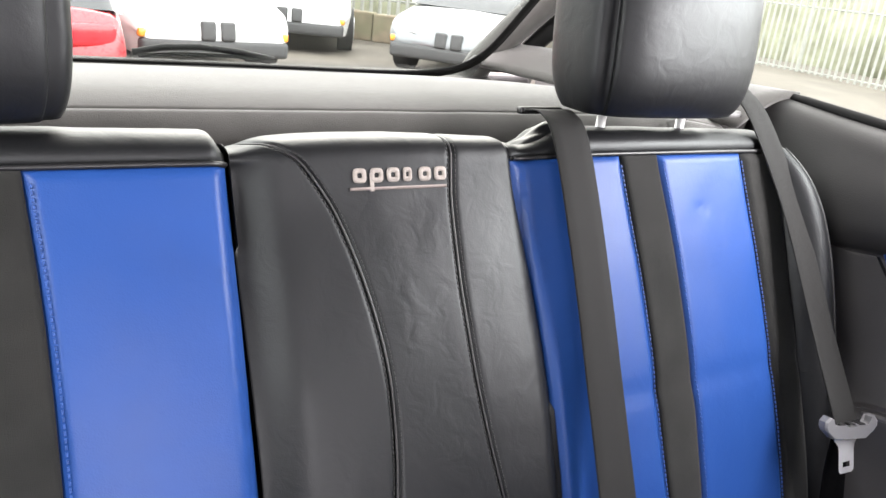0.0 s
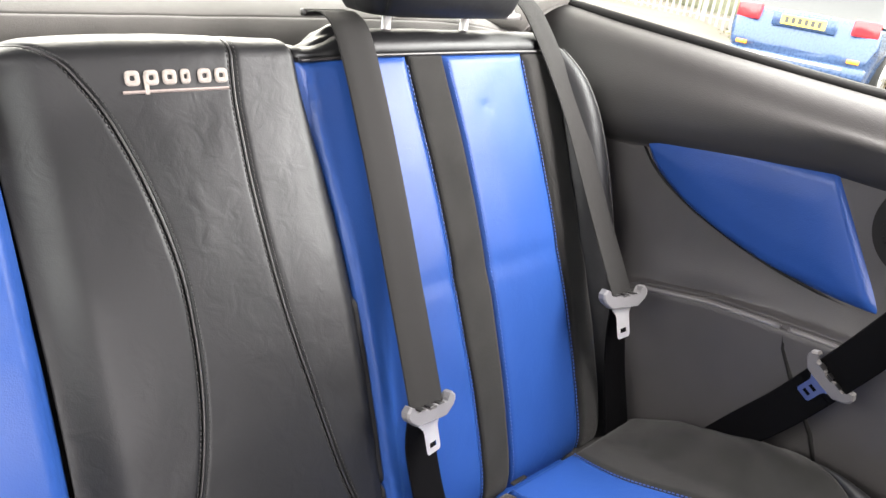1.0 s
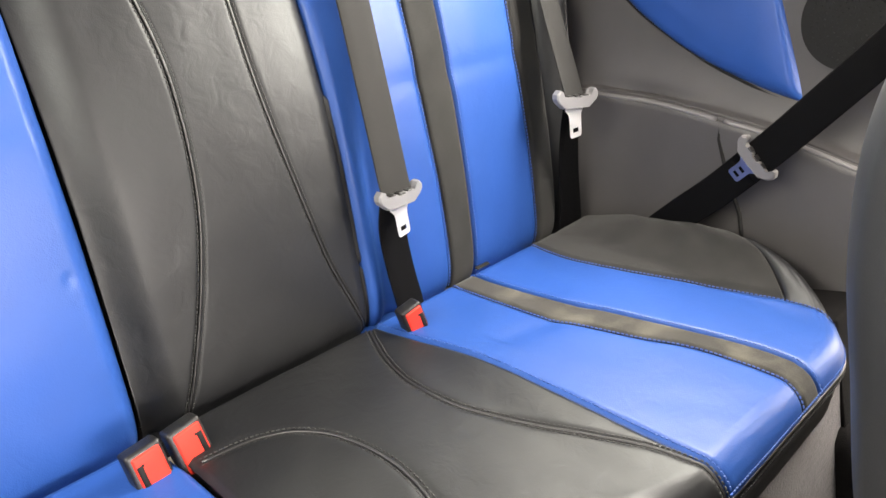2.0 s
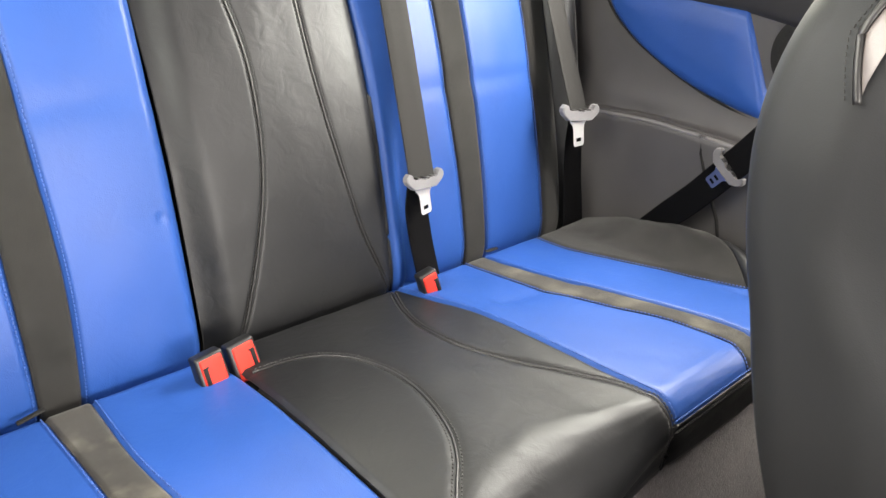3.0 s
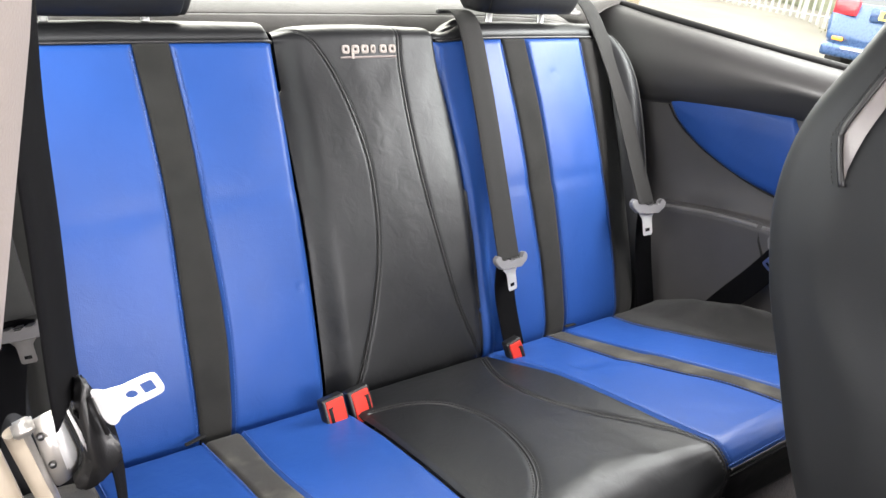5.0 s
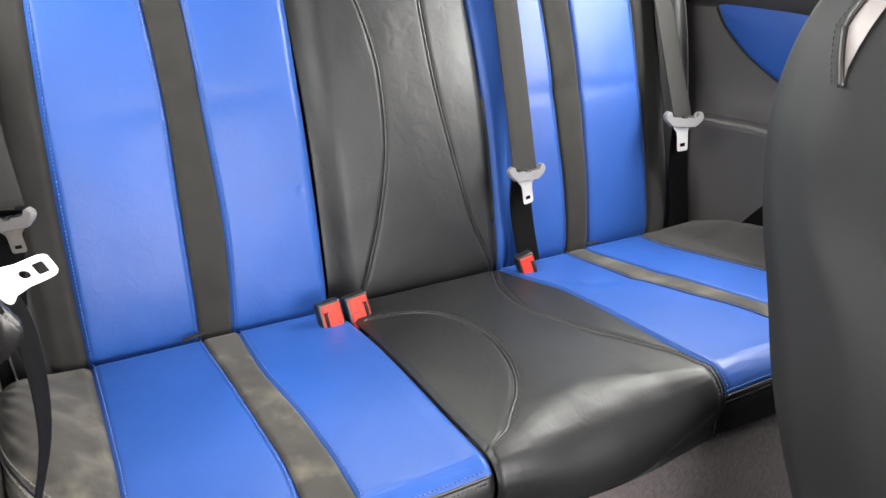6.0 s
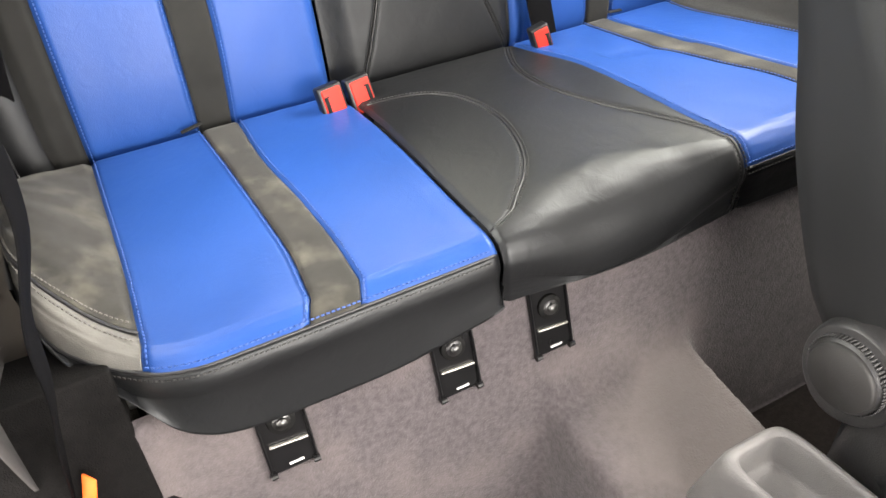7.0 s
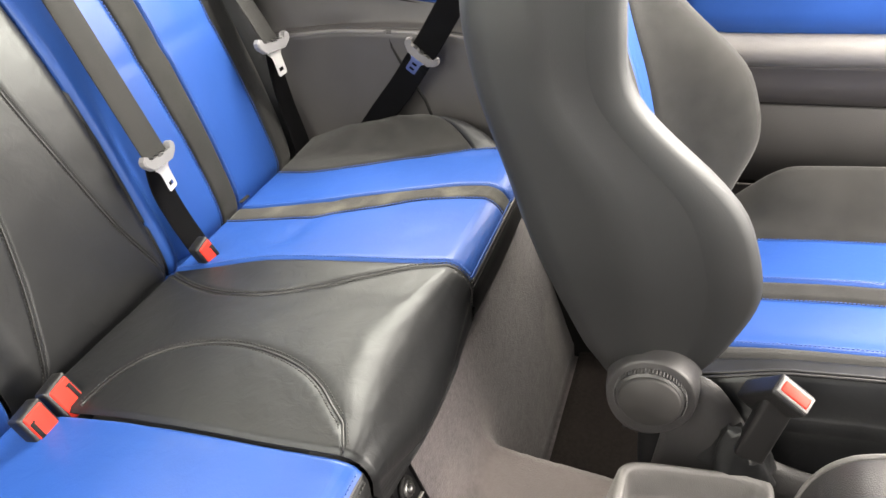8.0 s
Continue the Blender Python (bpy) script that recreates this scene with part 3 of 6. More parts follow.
    # parcel shelf with a rolled front lip
    pr = [(0.955, 0.74), (0.962, 0.80), (0.985, 0.838), (1.02, 0.856), (1.08, 0.862), (1.2, 0.853), (1.4, 0.828), (1.58, 0.796)]
    fy = lerp_table([(i, p[0]) for i, p in enumerate(pr)])
    fz = lerp_table([(i, p[1]) for i, p in enumerate(pr)])
    verts = []
    for i in range(57):
        for j in range(41):
            u = j / 20 - 1
            y, z = fy(i / 8), fz(i / 8)
            w = 0.585 - 0.09 * smooth01((y - 1.0) / 0.6)
            verts.append((u * w, y, z - 0.018 * abs(u) ** 6 + 0.0007 * noise.noise(Vector((u * 9, y * 15, 1)))))
    shelf = thing("parcel_shelf", "grey felt parcel shelf behind the rear backrests", "parcel shelf")
    for nm, a, b, lab in (("front_lip", 0, 21, "rolled dark front lip"), ("shelf_panel", 20, 57, "grey felt panel")):
        ob = mesh(nm, verts[a * 41:b * 41], grid_faces(41, b - a), SHELF, shelf, lab)
        ob.modifiers.new("thickness", "SOLIDIFY").thickness = 0.012
    # moulding between shelf and tailgate glass
    rows = []
    for i in range(41):
        u = i / 20 - 1
        for j in range(9):
            a = j / 8 * math.pi
            rows.append((u * 0.56, 1.615 - 0.035 * math.cos(a) - 0.02 * u * u, 0.781 + 0.019 * math.sin(a)))
    tagged(mesh("tailgate_trim", rows, grid_faces(9, 41), TRIM), "dark trim along the foot of the tailgate glass", "car trim", kind="structure")
    bm = bmesh.new()
    box(bm, (1.42, 0.05, 0.85), pose(0, 1.68, 0.37), 0.01, 2)
    tagged(part("tailgate", bm, TRIM_DARK), "dark inner tailgate panel", "tailgate", kind="structure")
    # tailgate glass with a black printed border
    def glass_at(u, w):
        hw = 0.515 - 0.02 * w
        return (u * hw, 1.63 - 0.52 * w - 0.03 * u * u, 0.792 + 0.44 * w)
    verts = [glass_at(i / 10 - 1, j / 12) for j in range(13) for i in range(21)]
    ob = mesh("window_3", verts, grid_faces(21, 13), PANE)
    ob.visible_shadow = False
    ob.modifiers.new("thickness", "SOLIDIFY").thickness = 0.004
    tagged(ob, "clear tailgate glass", "car window", kind="structure")
    def ring(a):
        c, s = math.cos(a), math.sin(a)
        return math.copysign(abs(c) ** 0.28, c), math.copysign(abs(s) ** 0.28, s)
    verts = []
    for k in range(96):
        c, s = ring(k * math.tau / 96)
        for f in (1.0, 0.965):
            p = Vector(glass_at(c * f, 0.5 + 0.5 * s * (f if f == 1 else 0.93)))
            verts.append(p + Vector((0, -0.006, -0.005)))
    n = 96
    ob = mesh("glass_border", verts, [(2 * k, 2 * ((k + 1) % n), 2 * ((k + 1) % n) + 1, 2 * k + 1) for k in range(n)], RUBBER)
    ob.modifiers.new("thickness", "SOLIDIFY").thickness = 0.003
    tagged(ob, "black printed border of the tailgate glass", "window border", kind="structure")


shell()

# ---- rear bench: backrests ----
back_profile = sweep_profile([(0.65 - 0.06 * math.sin(radians(23)), 0.33 - 0.06 * math.cos(radians(23)), 23), ("s", 0.6065), ("a", 0.030, 67), ("a", 0.12, 35), ("a", 0.02, 55), ("s", 0.13)])
DENTS = [(-0.177, 0.188, 0.0045, 0.0028), (-0.137, 0.190, 0.0030, 0.0014), (-0.128, 0.108, 0.0034, 0.0013), (0.384, 0.482, 0.007, 0.0012), (0.392, 0.475, 0.0035, 0.0016)]


CENTRE_BOW = lerp_table([(-0.05, 0.0), (0.0, 0.0), (0.18, 0.008), (0.33, 0.004), (0.50, -0.014), (0.57, -0.010), (0.7, -0.006)])
OUTER_BOW = lerp_table([(-0.05, 0.0), (0.0, 0.0), (0.18, 0.008), (0.40, 0.004), (0.54, 0.0), (0.7, 0.0)])


def back_swell(x, v):
    d = CENTRE_BOW(v) if -0.151 < x < 0.149 else OUTER_BOW(v)
    if x < -0.151:
        c = (x + 0.325) / 0.17
        d += 0.004 * (1 - c * c) - 0.012 * (1 - smooth01((-0.151 - x) / 0.018))
        d += -0.0011 * math.exp(-((v - 0.33 - 0.05 * (x + 0.3)) / 0.016) ** 2)
    elif x < 0.149:
        d += 0.006 * (1 - (x / 0.15) ** 2) - (0.013 - 0.006 * smooth01((v - 0.53) / 0.04)) * (1 - smooth01((x + 0.151) / 0.045)) - 0.006 * (1 - smooth01((0.149 - x) / 0.02))
    else:
        d += 0.003 * (1 - ((x - 0.32) / 0.17) ** 2) - 0.016 * (1 - smooth01((x - 0.149) / 0.07)) * smooth01((v - 0.30) / 0.2)
        d += -0.0016 * math.exp(-((v - 0.285) / 0.014) ** 2) * smooth01((x - 0.2) / 0.05)
        d -= 0.016 * math.exp(-((x - 0.188) / 0.016) ** 2) * smooth01((0.36 - v) / 0.2)
    if abs(x) > 0.49:
        d -= 0.9 * max(0, abs(x) - 0.53) ** 1.0 * 0.9
    d -= 0.03 * math.exp(-max(0, v + 0.02) / 0.018)
    d += 0.0022 * noise.noise(Vector((x * 7, v * 6, 1.3))) + 0.0007 * noise.noise(Vector((x * 26, v * 18, 4.1)))
    for dx, dv, r, h in DENTS:
        q = ((x - dx) / r) ** 2 + ((v - dv) / (r * 0.7)) ** 2
        if q < 9:
            d -= h * math.exp(-q)
    return d


def back_at(x, v, d=0.0):
    y, z, h = back_profile(v + 0.06)
    d = d + back_swell(x, v)
    return Vector((x, y - math.cos(h) * d, z + math.sin(h) * d))


def back_normal(p):
    return Vector((0, -math.cos(radians(23)), math.sin(radians(23))))


def const(c):
    return lambda v: c


TOP = 0.5465
L_OUT = lerp_table([(-0.05, -0.555), (0.1, -0.556), (0.35, -0.556), (TOP, -0.530)])
L_BLUE = lerp_table([(-0.05, -0.496), (0.16, -0.495), (0.33, -0.490), (TOP, -0.478)])
L_S1 = lerp_table([(-0.05, -0.352), (0.0, -0.350), (0.18, -0.347), (0.32, -0.343), (0.43, -0.346), (TOP, -0.353)])
L_S2 = lerp_table([(-0.05, -0.308), (0.0, -0.306), (0.14, -0.296), (0.29, -0.297), (0.43, -0.299), (TOP, -0.306)])
L_EDGE = lerp_table([(-0.05, -0.154), (0.3, -0.153), (TOP, -0.155)])
C_L = lerp_table([(-0.05, -0.151), (0.3, -0.150), (0.6, -0.152)])
C_S1 = lerp_table([(-0.05, -0.114), (0.0, -0.107), (0.054, -0.087), (0.137, -0.059), (0.23, -0.037), (0.335, -0.030), (0.413, -0.038), (0.498, -0.061), (0.545, -0.089), (0.572, -0.112), (0.60, -0.130), (0.66, -0.143)])
C_S2 = lerp_table([(-0.05, 0.143), (0.0, 0.140), (0.02, 0.131), (0.1, 0.101), (0.2, 0.079), (0.307, 0.062), (0.39, 0.057), (0.487, 0.058), (0.56, 0.061), (0.7, 0.064)])
C_R = lerp_table([(-0.05, 0.149), (0.1, 0.149), (0.29, 0.149), (0.45, 0.145), (TOP, 0.133), (0.62, 0.130)])
R_S1 = lerp_table([(-0.05, 0.294), (0.11, 0.295), (0.24, 0.289), (0.39, 0.286), (TOP, 0.270)])
R_S2 = lerp_table([(-0.05, 0.340), (0.14, 0.343), (0.27, 0.342), (0.42, 0.338), (TOP, 0.323)])
R_BLUE = lerp_table([(-0.05, 0.486), (0.2, 0.482), (0.4, 0.478), (TOP, 0.466)])
R_OUT = lerp_table([(-0.05, 0.550), (0.04, 0.551), (0.35, 0.556), (TOP, 0.528)])


def seam_line(surf, fx, v0, v1, off=0.0, d=0.0, n=70):
    return [surf(fx(v0 + (v1 - v0) * i / n) + off, v0 + (v1 - v0) * i / n, d) for i in range(n + 1)]


left_back = thing("split_bench_back", "blue leather rear seat back with a charcoal suede stripe", "car seat", "rear backrests")
pad("blue_panel", back_at, L_BLUE, L_S1, -0.045, TOP, 40, 110, BLUE, left_back, "blue leather panel")
pad("suede_stripe", back_at, L_S1, L_S2, -0.045, TOP, 16, 90, SUEDE, left_back, "charcoal suede stripe", groove=0.003, gw=0.004)
pad("blue_panel", back_at, L_S2, L_EDGE, -0.045, TOP, 44, 130, BLUE, left_back, "blue leather panel")
pad("suede_bolster", back_at, L_OUT, L_BLUE, -0.045, TOP, 20, 80, SUEDE, left_back, "charcoal suede outer bolster")
pad("top_cover", back_at, const(-0.53), L_EDGE, TOP, 0.70, 60, 24, BLACK, left_back, "black leather top roll", sides=(True, True), gw=0.012)
right_back = thing("split_bench_back", "black leather centre and blue leather outer rear seat back", "car seat", "rear backrests")
pad("centre_panel", back_at, C_L, C_S1, -0.045, 0.70, 34, 140, BLACK, right_back, "black leather panel", groove=0.005, gw=0.007, sides=(False, True))
pad("centre_panel", back_at, C_S1, C_S2, -0.045, 0.70, 44, 130, BLACK, right_back, "black leather panel", groove=0.004, gw=0.006)
pad("centre_panel", back_at, C_S2, C_R, -0.045, 0.70, 24, 120, BLACK, right_back, "black leather panel", groove=0.004, gw=0.007)
pad("blue_panel", back_at, lambda v: C_R(v) + 0.001, R_S1, -0.045, TOP, 44, 120, BLUE, right_back, "blue leather panel")
pad("suede_stripe", back_at, R_S1, R_S2, -0.045, TOP, 16, 90, SUEDE, right_back, "charcoal suede stripe", groove=0.003, gw=0.004)
pad("blue_panel", back_at, R_S2, R_BLUE, -0.045, TOP, 44, 130, BLUE, right_back, "blue leather panel")
pad("suede_bolster", back_at, R_BLUE, R_OUT, -0.045, TOP, 20, 80, SUEDE, right_back, "charcoal suede outer bolster")
pad("top_cover", back_at, lambda v: C_R(min(v, 0.6)) + 0.002, const(0.53), TOP, 0.70, 60, 24, BLACK, right_back, "black leather top roll", gw=0.012)
for root, fs in ((left_back, (L_BLUE, L_S1, L_S2)), (right_back, (R_S1, R_S2, R_BLUE))):
    for f in fs:
        for off in (-0.0048, 0.0048):
            blue_side = not (f in (L_S1, R_S1) and off > 0 or f in (L_S2, R_S2) and off < 0 or f is L_BLUE and off < 0 or f is R_BLUE and off > 0)
            if blue_side:
                stitches("stitching", seam_line(back_at, f, 0.0, TOP - 0.008, off, 0.0002), back_normal, THREAD_BLUE, root)
for f, sides in ((C_S1, (-0.0042, 0.0042)), (C_S2, (-0.0042, 0.0042))):
    for off in sides:
        stitches("stitching", seam_line(back_at, f, 0.005, 0.58, off, -0.0002), back_normal, THREAD_BLACK, right_back, 0.0034, 0.005, 0.0006)
    tube("seam_welt", seam_line(back_at, f, -0.02, 0.66, 0.0, -0.0018), 0.0015, PIPING, right_back)
# piping along the top of the blue panels
tube("top_piping", [back_at(-0.53 + 0.374 * i / 60, TOP, -0.002) for i in range(61)], 0.0026, PIPING, left_back)
tube("top_piping", [back_at(0.136 + 0.394 * i / 60, TOP, -0.002) for i in range(61)], 0.0026, PIPING, right_back)
tube("side_piping", seam_line(back_at, R_OUT, -0.02, TOP, 0.0, -0.001), 0.0022, PIPING, right_back)
tube("side_piping", seam_line(back_at, L_OUT, -0.02, TOP, 0.0, -0.001), 0.0022, PIPING, left_back)
# foam core behind the covers, so that the seams are closed
for root, a, b in ((left_back, -0.535, -0.162), (right_back, -0.138, 0.535)):
    n = 40
    verts = []
    for i in range(n):
        v = -0.045 + 0.74 * i / (n - 1)
        y, z, h = back_profile(v + 0.06)
        verts += [(a, y + math.cos(h) * 0.034, z - math.sin(h) * 0.034), (b, y + math.cos(h) * 0.034, z - math.sin(h) * 0.034)]
    ob = mesh("core", verts, grid_faces(2, n), GAP, root)
    ob.modifiers.new("thickness", "SOLIDIFY").thickness = 0.01


bm = bmesh.new()
box(bm, (1.12, 0.03, 0.62), pose(0, 0.835, 0.53, -23, 0, 0), 0.008, 2)
tagged(part("seat_back_board", bm, GAP), "dark board closing the rear of the seat backs", "seat board", kind="structure")


def side_bolster(sx):
    """Fixed black bolster between backrest and quarter trim."""
    root = thing("backrest_side_bolster", "black leather side bolster with piping beside the rear backrest", "seat bolster", "side bolsters")
    swell = lerp_table([(0.0, 0.0), (0.12, 0.012), (0.27, 0.028), (0.42, 0.040), (0.50, 0.030), (0.56, 0.0)])
    outer = lerp_table([(0.0, 0.600), (0.15, 0.612), (0.3, 0.618), (0.45, 0.605), (0.52, 0.585), (0.56, 0.558)])

    def at(x, v, d=0.0):
        y, z, h = back_profile(v + 0.06)
        o = outer(v)
        t = (abs(x) - 0.530) / max(0.01, o - 0.530)
        d = d - 0.030 + (swell(v) + 0.022) * math.sin(math.pi * min(1, 0.10 + 0.85 * t)) ** 0.8 - 0.03 * smooth01((t - 0.75) / 0.25)
        return Vector((x, y - math.cos(h) * d, z + math.sin(h) * d))
    if sx > 0:
        pad("bolster_pad", at, const(0.532), outer, -0.02, 0.57, 24, 60, BLACK, root, groove=0.003)
    else:
        pad("bolster_pad", at, lambda v: -outer(v), const(-0.532), -0.02, 0.57, 24, 60, BLACK, root, groove=0.003)
    tube("bolster_piping", [at(sx * (0.530 + 0.72 * (outer(v) - 0.530)), v, 0.001) for v in [0.55 * k / 50 for k in range(51)]], 0.0022, PIPING, root)
    return root


side_bolster(1)
side_bolster(-1)

# silver emblem on the centre panel: six plain blocks over a bar
emblem = thing("seat_emblem", "silver-grey embroidered emblem with a rose underline on black leather", "emblem")
for k in range(6):
    x0 = -0.044 + 0.0168 * k
    w = 0.0135 if k != 3 else 0.0095
    bm = bmesh.new()
    n = 20
    for a in range(n):
        for rr, hh in ((1.0, 0.0), (0.92, 0.0012), (0.40, 0.0012), (0.32, 0.0)):
            c, s = math.cos(a * math.tau / n), math.sin(a * math.tau / n)
            c, s = math.copysign(abs(c) ** 0.55, c), math.copysign(abs(s) ** 0.55, s)
            bm.verts.new(back_at(x0 + w / 2 * (1 + c * rr), 0.5330 + 0.0068 * s * rr, 0.0008 + hh))
    bm.verts.ensure_lookup_table()
    for a in range(n):
        b = (a + 1) % n
        for q in range(3):
            bm.faces.new([bm.verts[i] for i in (a * 4 + q, b * 4 + q, b * 4 + q + 1, a * 4 + q + 1)])
    part("block", bm, EMBROIDERY, emblem)
mesh("stem", [back_at(x, v, d) for d in (0.0, 0.0018) for x, v in ((-0.0275, 0.5185), (-0.0238, 0.5185), (-0.0238, 0.535), (-0.0275, 0.535))],
     [(4, 5, 6, 7), (0, 1, 5, 4), (1, 2, 6, 5), (2, 3, 7, 6), (3, 0, 4, 7)], EMBROIDERY, emblem, smooth=False)
mesh("underline", [back_at(-0.047 + 0.1 * i / 30, v, d) for d in (0.0002, 0.0018) for v in (0.5195, 0.5222) for i in range(31)],
     grid_faces(31, 4), EMBROIDERY_RED, emblem, "rose-grey underline")

# ---- rear bench: cushions ----
SETBACK = lerp_table([(0.0, 0.0), (0.44, 0.0), (0.475, 0.006), (0.504, 0.022), (0.545, 0.066), (0.575, 0.122), (0.592, 0.200), (0.601, 0.330), (0.606, 0.42)])
SKIRT_L = lerp_table([(-0.61, 0.415), (-0.55, 0.405), (-0.522, 0.395), (-0.489, 0.356), (-0.433, 0.336), (-0.362, 0.331), (-0.272, 0.332), (-0.204, 0.345), (-0.15, 0.355)])
HUMP = lerp_table([(0.15, 0.006), (0.20, 0.012), (0.26, 0.022), (0.34, 0.042), (0.405, 0.051), (0.489, 0.050), (0.578, 0.030), (0.66, -0.004), (0.71, -0.02)])
SKIRT_R = lerp_table([(-0.16, 0.356), (-0.06, 0.352), (0.025, 0.349), (0.18, 0.350), (0.345, 0.345), (0.45, 0.352), (0.55, 0.38), (0.61, 0.40)])
SLOPE = radians(12)
RAD = 0.033


def cushion_at(x, w, d=0.0):
    """w: 0 to 1 along the top from the joint to the front, 1 to 2 over the rounded front, 2 to 3 down the skirt, 3 to 4 under it."""
    rad = RAD + 0.040 * smooth01((0.175 - abs(x - 0.012)) / 0.15)
    top = 0.4754 - SETBACK(abs(x)) / math.cos(SLOPE) - (rad - RAD) * 1.0
    y0, z0 = 0.70, 0.329
    cs, sn = math.cos(SLOPE), math.sin(SLOPE)
    wt = min(1.0, max(0.0, w))
    y, z = y0 - top * wt * cs, z0 + top * wt * sn
    ny, nz = sn, cs
    if w > 1:
        a = min(1.0, w - 1) * radians(102)
        cy, cz = y - sn * rad, z - cs * rad
        ang = math.pi / 2 - SLOPE + a
        ny, nz = math.cos(ang), math.sin(ang)
        y, z = cy + ny * rad, cz + nz * rad
    skirt = SKIRT_L(x) if x < -0.1525 else SKIRT_R(x)
    if w > 2:
        k = min(1.0, w - 2)
        z = z + (skirt - z) * k
        y -= (0.015 if x < -0.1525 else 0.005) * k ** 1.3
    if w > 3:
        y += 0.06 * min(1.0, w - 3)
        ny, nz = 0, -1
    # swell of the padding
    s = math.sin(math.pi * wt) ** 2 if w < 1 else 0.0
    d += 0.006 * s
    f = smooth01(wt / 0.5) * (1 - smooth01((w - 1) / 1.4))
    d += (0.48 + 0.30 * smooth01((0.53 - y) / 0.13) if x > 0 else 0.8) * HUMP(max(0.15, min(0.71, y))) * smooth01((abs(x) - 0.48) / 0.09) * (1 - smooth01((w - 1) / 1.4))
    d -= 22.0 * max(0.0, abs(x) - 0.572) ** 2
    d += 0.010 * max(0.0, 1 - (x / 0.175) ** 2) * f
    d += 0.008 * smooth01((x - 0.10) / 0.07) * f
    if w < 0.22:
        d -= 0.020 * smooth01((y - 0.634) / 0.020)
    gap = abs(x + 0.1495)
    d -= 0.004 * (1 - smooth01(gap / 0.009))
    d += (0.0015 * noise.noise(Vector((x * 7, w * 3.2, 7.7))) + 0.0006 * noise.noise(Vector((x * 30, w * 11, 2.2)))) * (1 - 0.7 * smooth01(w - 0.8))
    if w < 1.2 and 0.2 < x < 0.33:
        d -= 0.002 * math.exp(-((w - 0.45 - 0.5 * (x - 0.2)) / 0.03) ** 2)
    if abs(x) > 0.50 and w < 1.3:
        d += 0.0022 * noise.noise(Vector((x * 22, w * 14, 9.0)))
    return Vector((x, y + ny * d, z + nz * d))


def cushion_normal(p):
    return Vector((0, math.sin(SLOPE), math.cos(SLOPE))) if p.y > 0.225 else Vector((0, -0.75, 0.66))


ROLL, ROLL_R = 1.54, 1.72
Q_LOUT = const(-0.606)
Q_LBLUE = lerp_table([(0, -0.495), (0.7, -0.493), (1.0, -0.497), (ROLL, -0.503)])
Q_L1 = lerp_table([(0, -0.350), (0.12, -0.350), (0.41, -0.345), (0.66, -0.340), (0.84, -0.337), (0.99, -0.342), (ROLL, -0.354)])
Q_L2 = lerp_table([(0, -0.302), (0.14, -0.302), (0.43, -0.305), (0.67, -0.295), (0.86, -0.291), (1.0, -0.293), (ROLL, -0.303)])
Q_LE = lerp_table([(0, -0.165), (0.12, -0.163), (0.3, -0.1515), (ROLL, -0.1505), (4, -0.1505)])
Q_CL = lerp_table([(0, -0.144), (0.3, -0.1482), (4, -0.1482)])
Q_CR = lerp_table([(0, 0.135), (0.11, 0.136), (0.3, 0.146), (0.46, 0.159), (0.6, 0.166), (0.77, 0.172), (0.91, 0.176), (1.05, 0.179), (ROLL_R, 0.178), (4, 0.178)])
Q_R1 = lerp_table([(0, 0.286), (0.12, 0.280), (0.3, 0.276), (0.45, 0.278), (0.55, 0.294), (0.68, 0.316), (0.80, 0.343), (0.92, 0.355), (1.04, 0.355), (ROLL_R, 0.346)])
Q_R2 = lerp_table([(0, 0.326), (0.17, 0.315), (0.31, 0.314), (0.45, 0.322), (0.56, 0.339), (0.72, 0.364), (0.86, 0.385), (0.95, 0.392), (1.1, 0.390), (ROLL_R, 0.382)])
Q_RBLUE = lerp_table([(0, 0.462), (0.11, 0.452), (0.25, 0.438), (0.35, 0.437), (0.49, 0.450), (0.65, 0.478), (0.86, 0.504), (1.0, 0.514), (ROLL_R, 0.516)])
Q_ROUT = const(0.606)

left_cushion = thing("rear_seat_cushion", "blue leather rear seat cushion with suede stripe and bolster", "car seat", "rear cushions")
pad("blue_panel", cushion_at, Q_LBLUE, Q_L1, 0.0, ROLL, 40, 110, BLUE, left_cushion, "blue leather panel", groove=0.005)
pad("suede_stripe", cushion_at, Q_L1, Q_L2, 0.0, ROLL, 16, 90, SUEDE_WORN, left_cushion, "worn charcoal suede stripe", groove=0.003, gw=0.004)
pad("blue_panel", cushion_at, Q_L2, Q_LE, 0.0, ROLL, 40, 110, BLUE, left_cushion, "blue leather panel", groove=0.004, gw=0.007)
pad("suede_bolster", cushion_at, Q_LOUT, Q_LBLUE, 0.0, 0.965, 50, 90, SUEDE_WORN, left_cushion, "creased charcoal suede side bolster", groove=0.005)
pad("bolster_front", cushion_at, Q_LOUT, Q_LBLUE, 0.965, ROLL, 50, 30, STRIP_LEATHER, left_cushion, "creased leather strip with light painted into its grey", groove=0.003, gw=0.02)
pad("front_skirt", cushion_at, const(-0.588), Q_LE, ROLL, 3.9, 90, 50, BLACK, left_cushion, "black leather skirt", groove=0.003, gw=0.03)
# curved seams of the centre cushion, sunk into its leather
ARC_SEAM = lerp_table([(0.285, -0.138), (0.305, -0.106), (0.335, -0.080), (0.395, -0.052), (0.505, -0.029), (0.65, -0.020), (0.78, -0.029), (0.875, -0.046), (0.935, -0.068), (0.975, -0.095), (1.02, -0.122), (1.09, -0.143)])
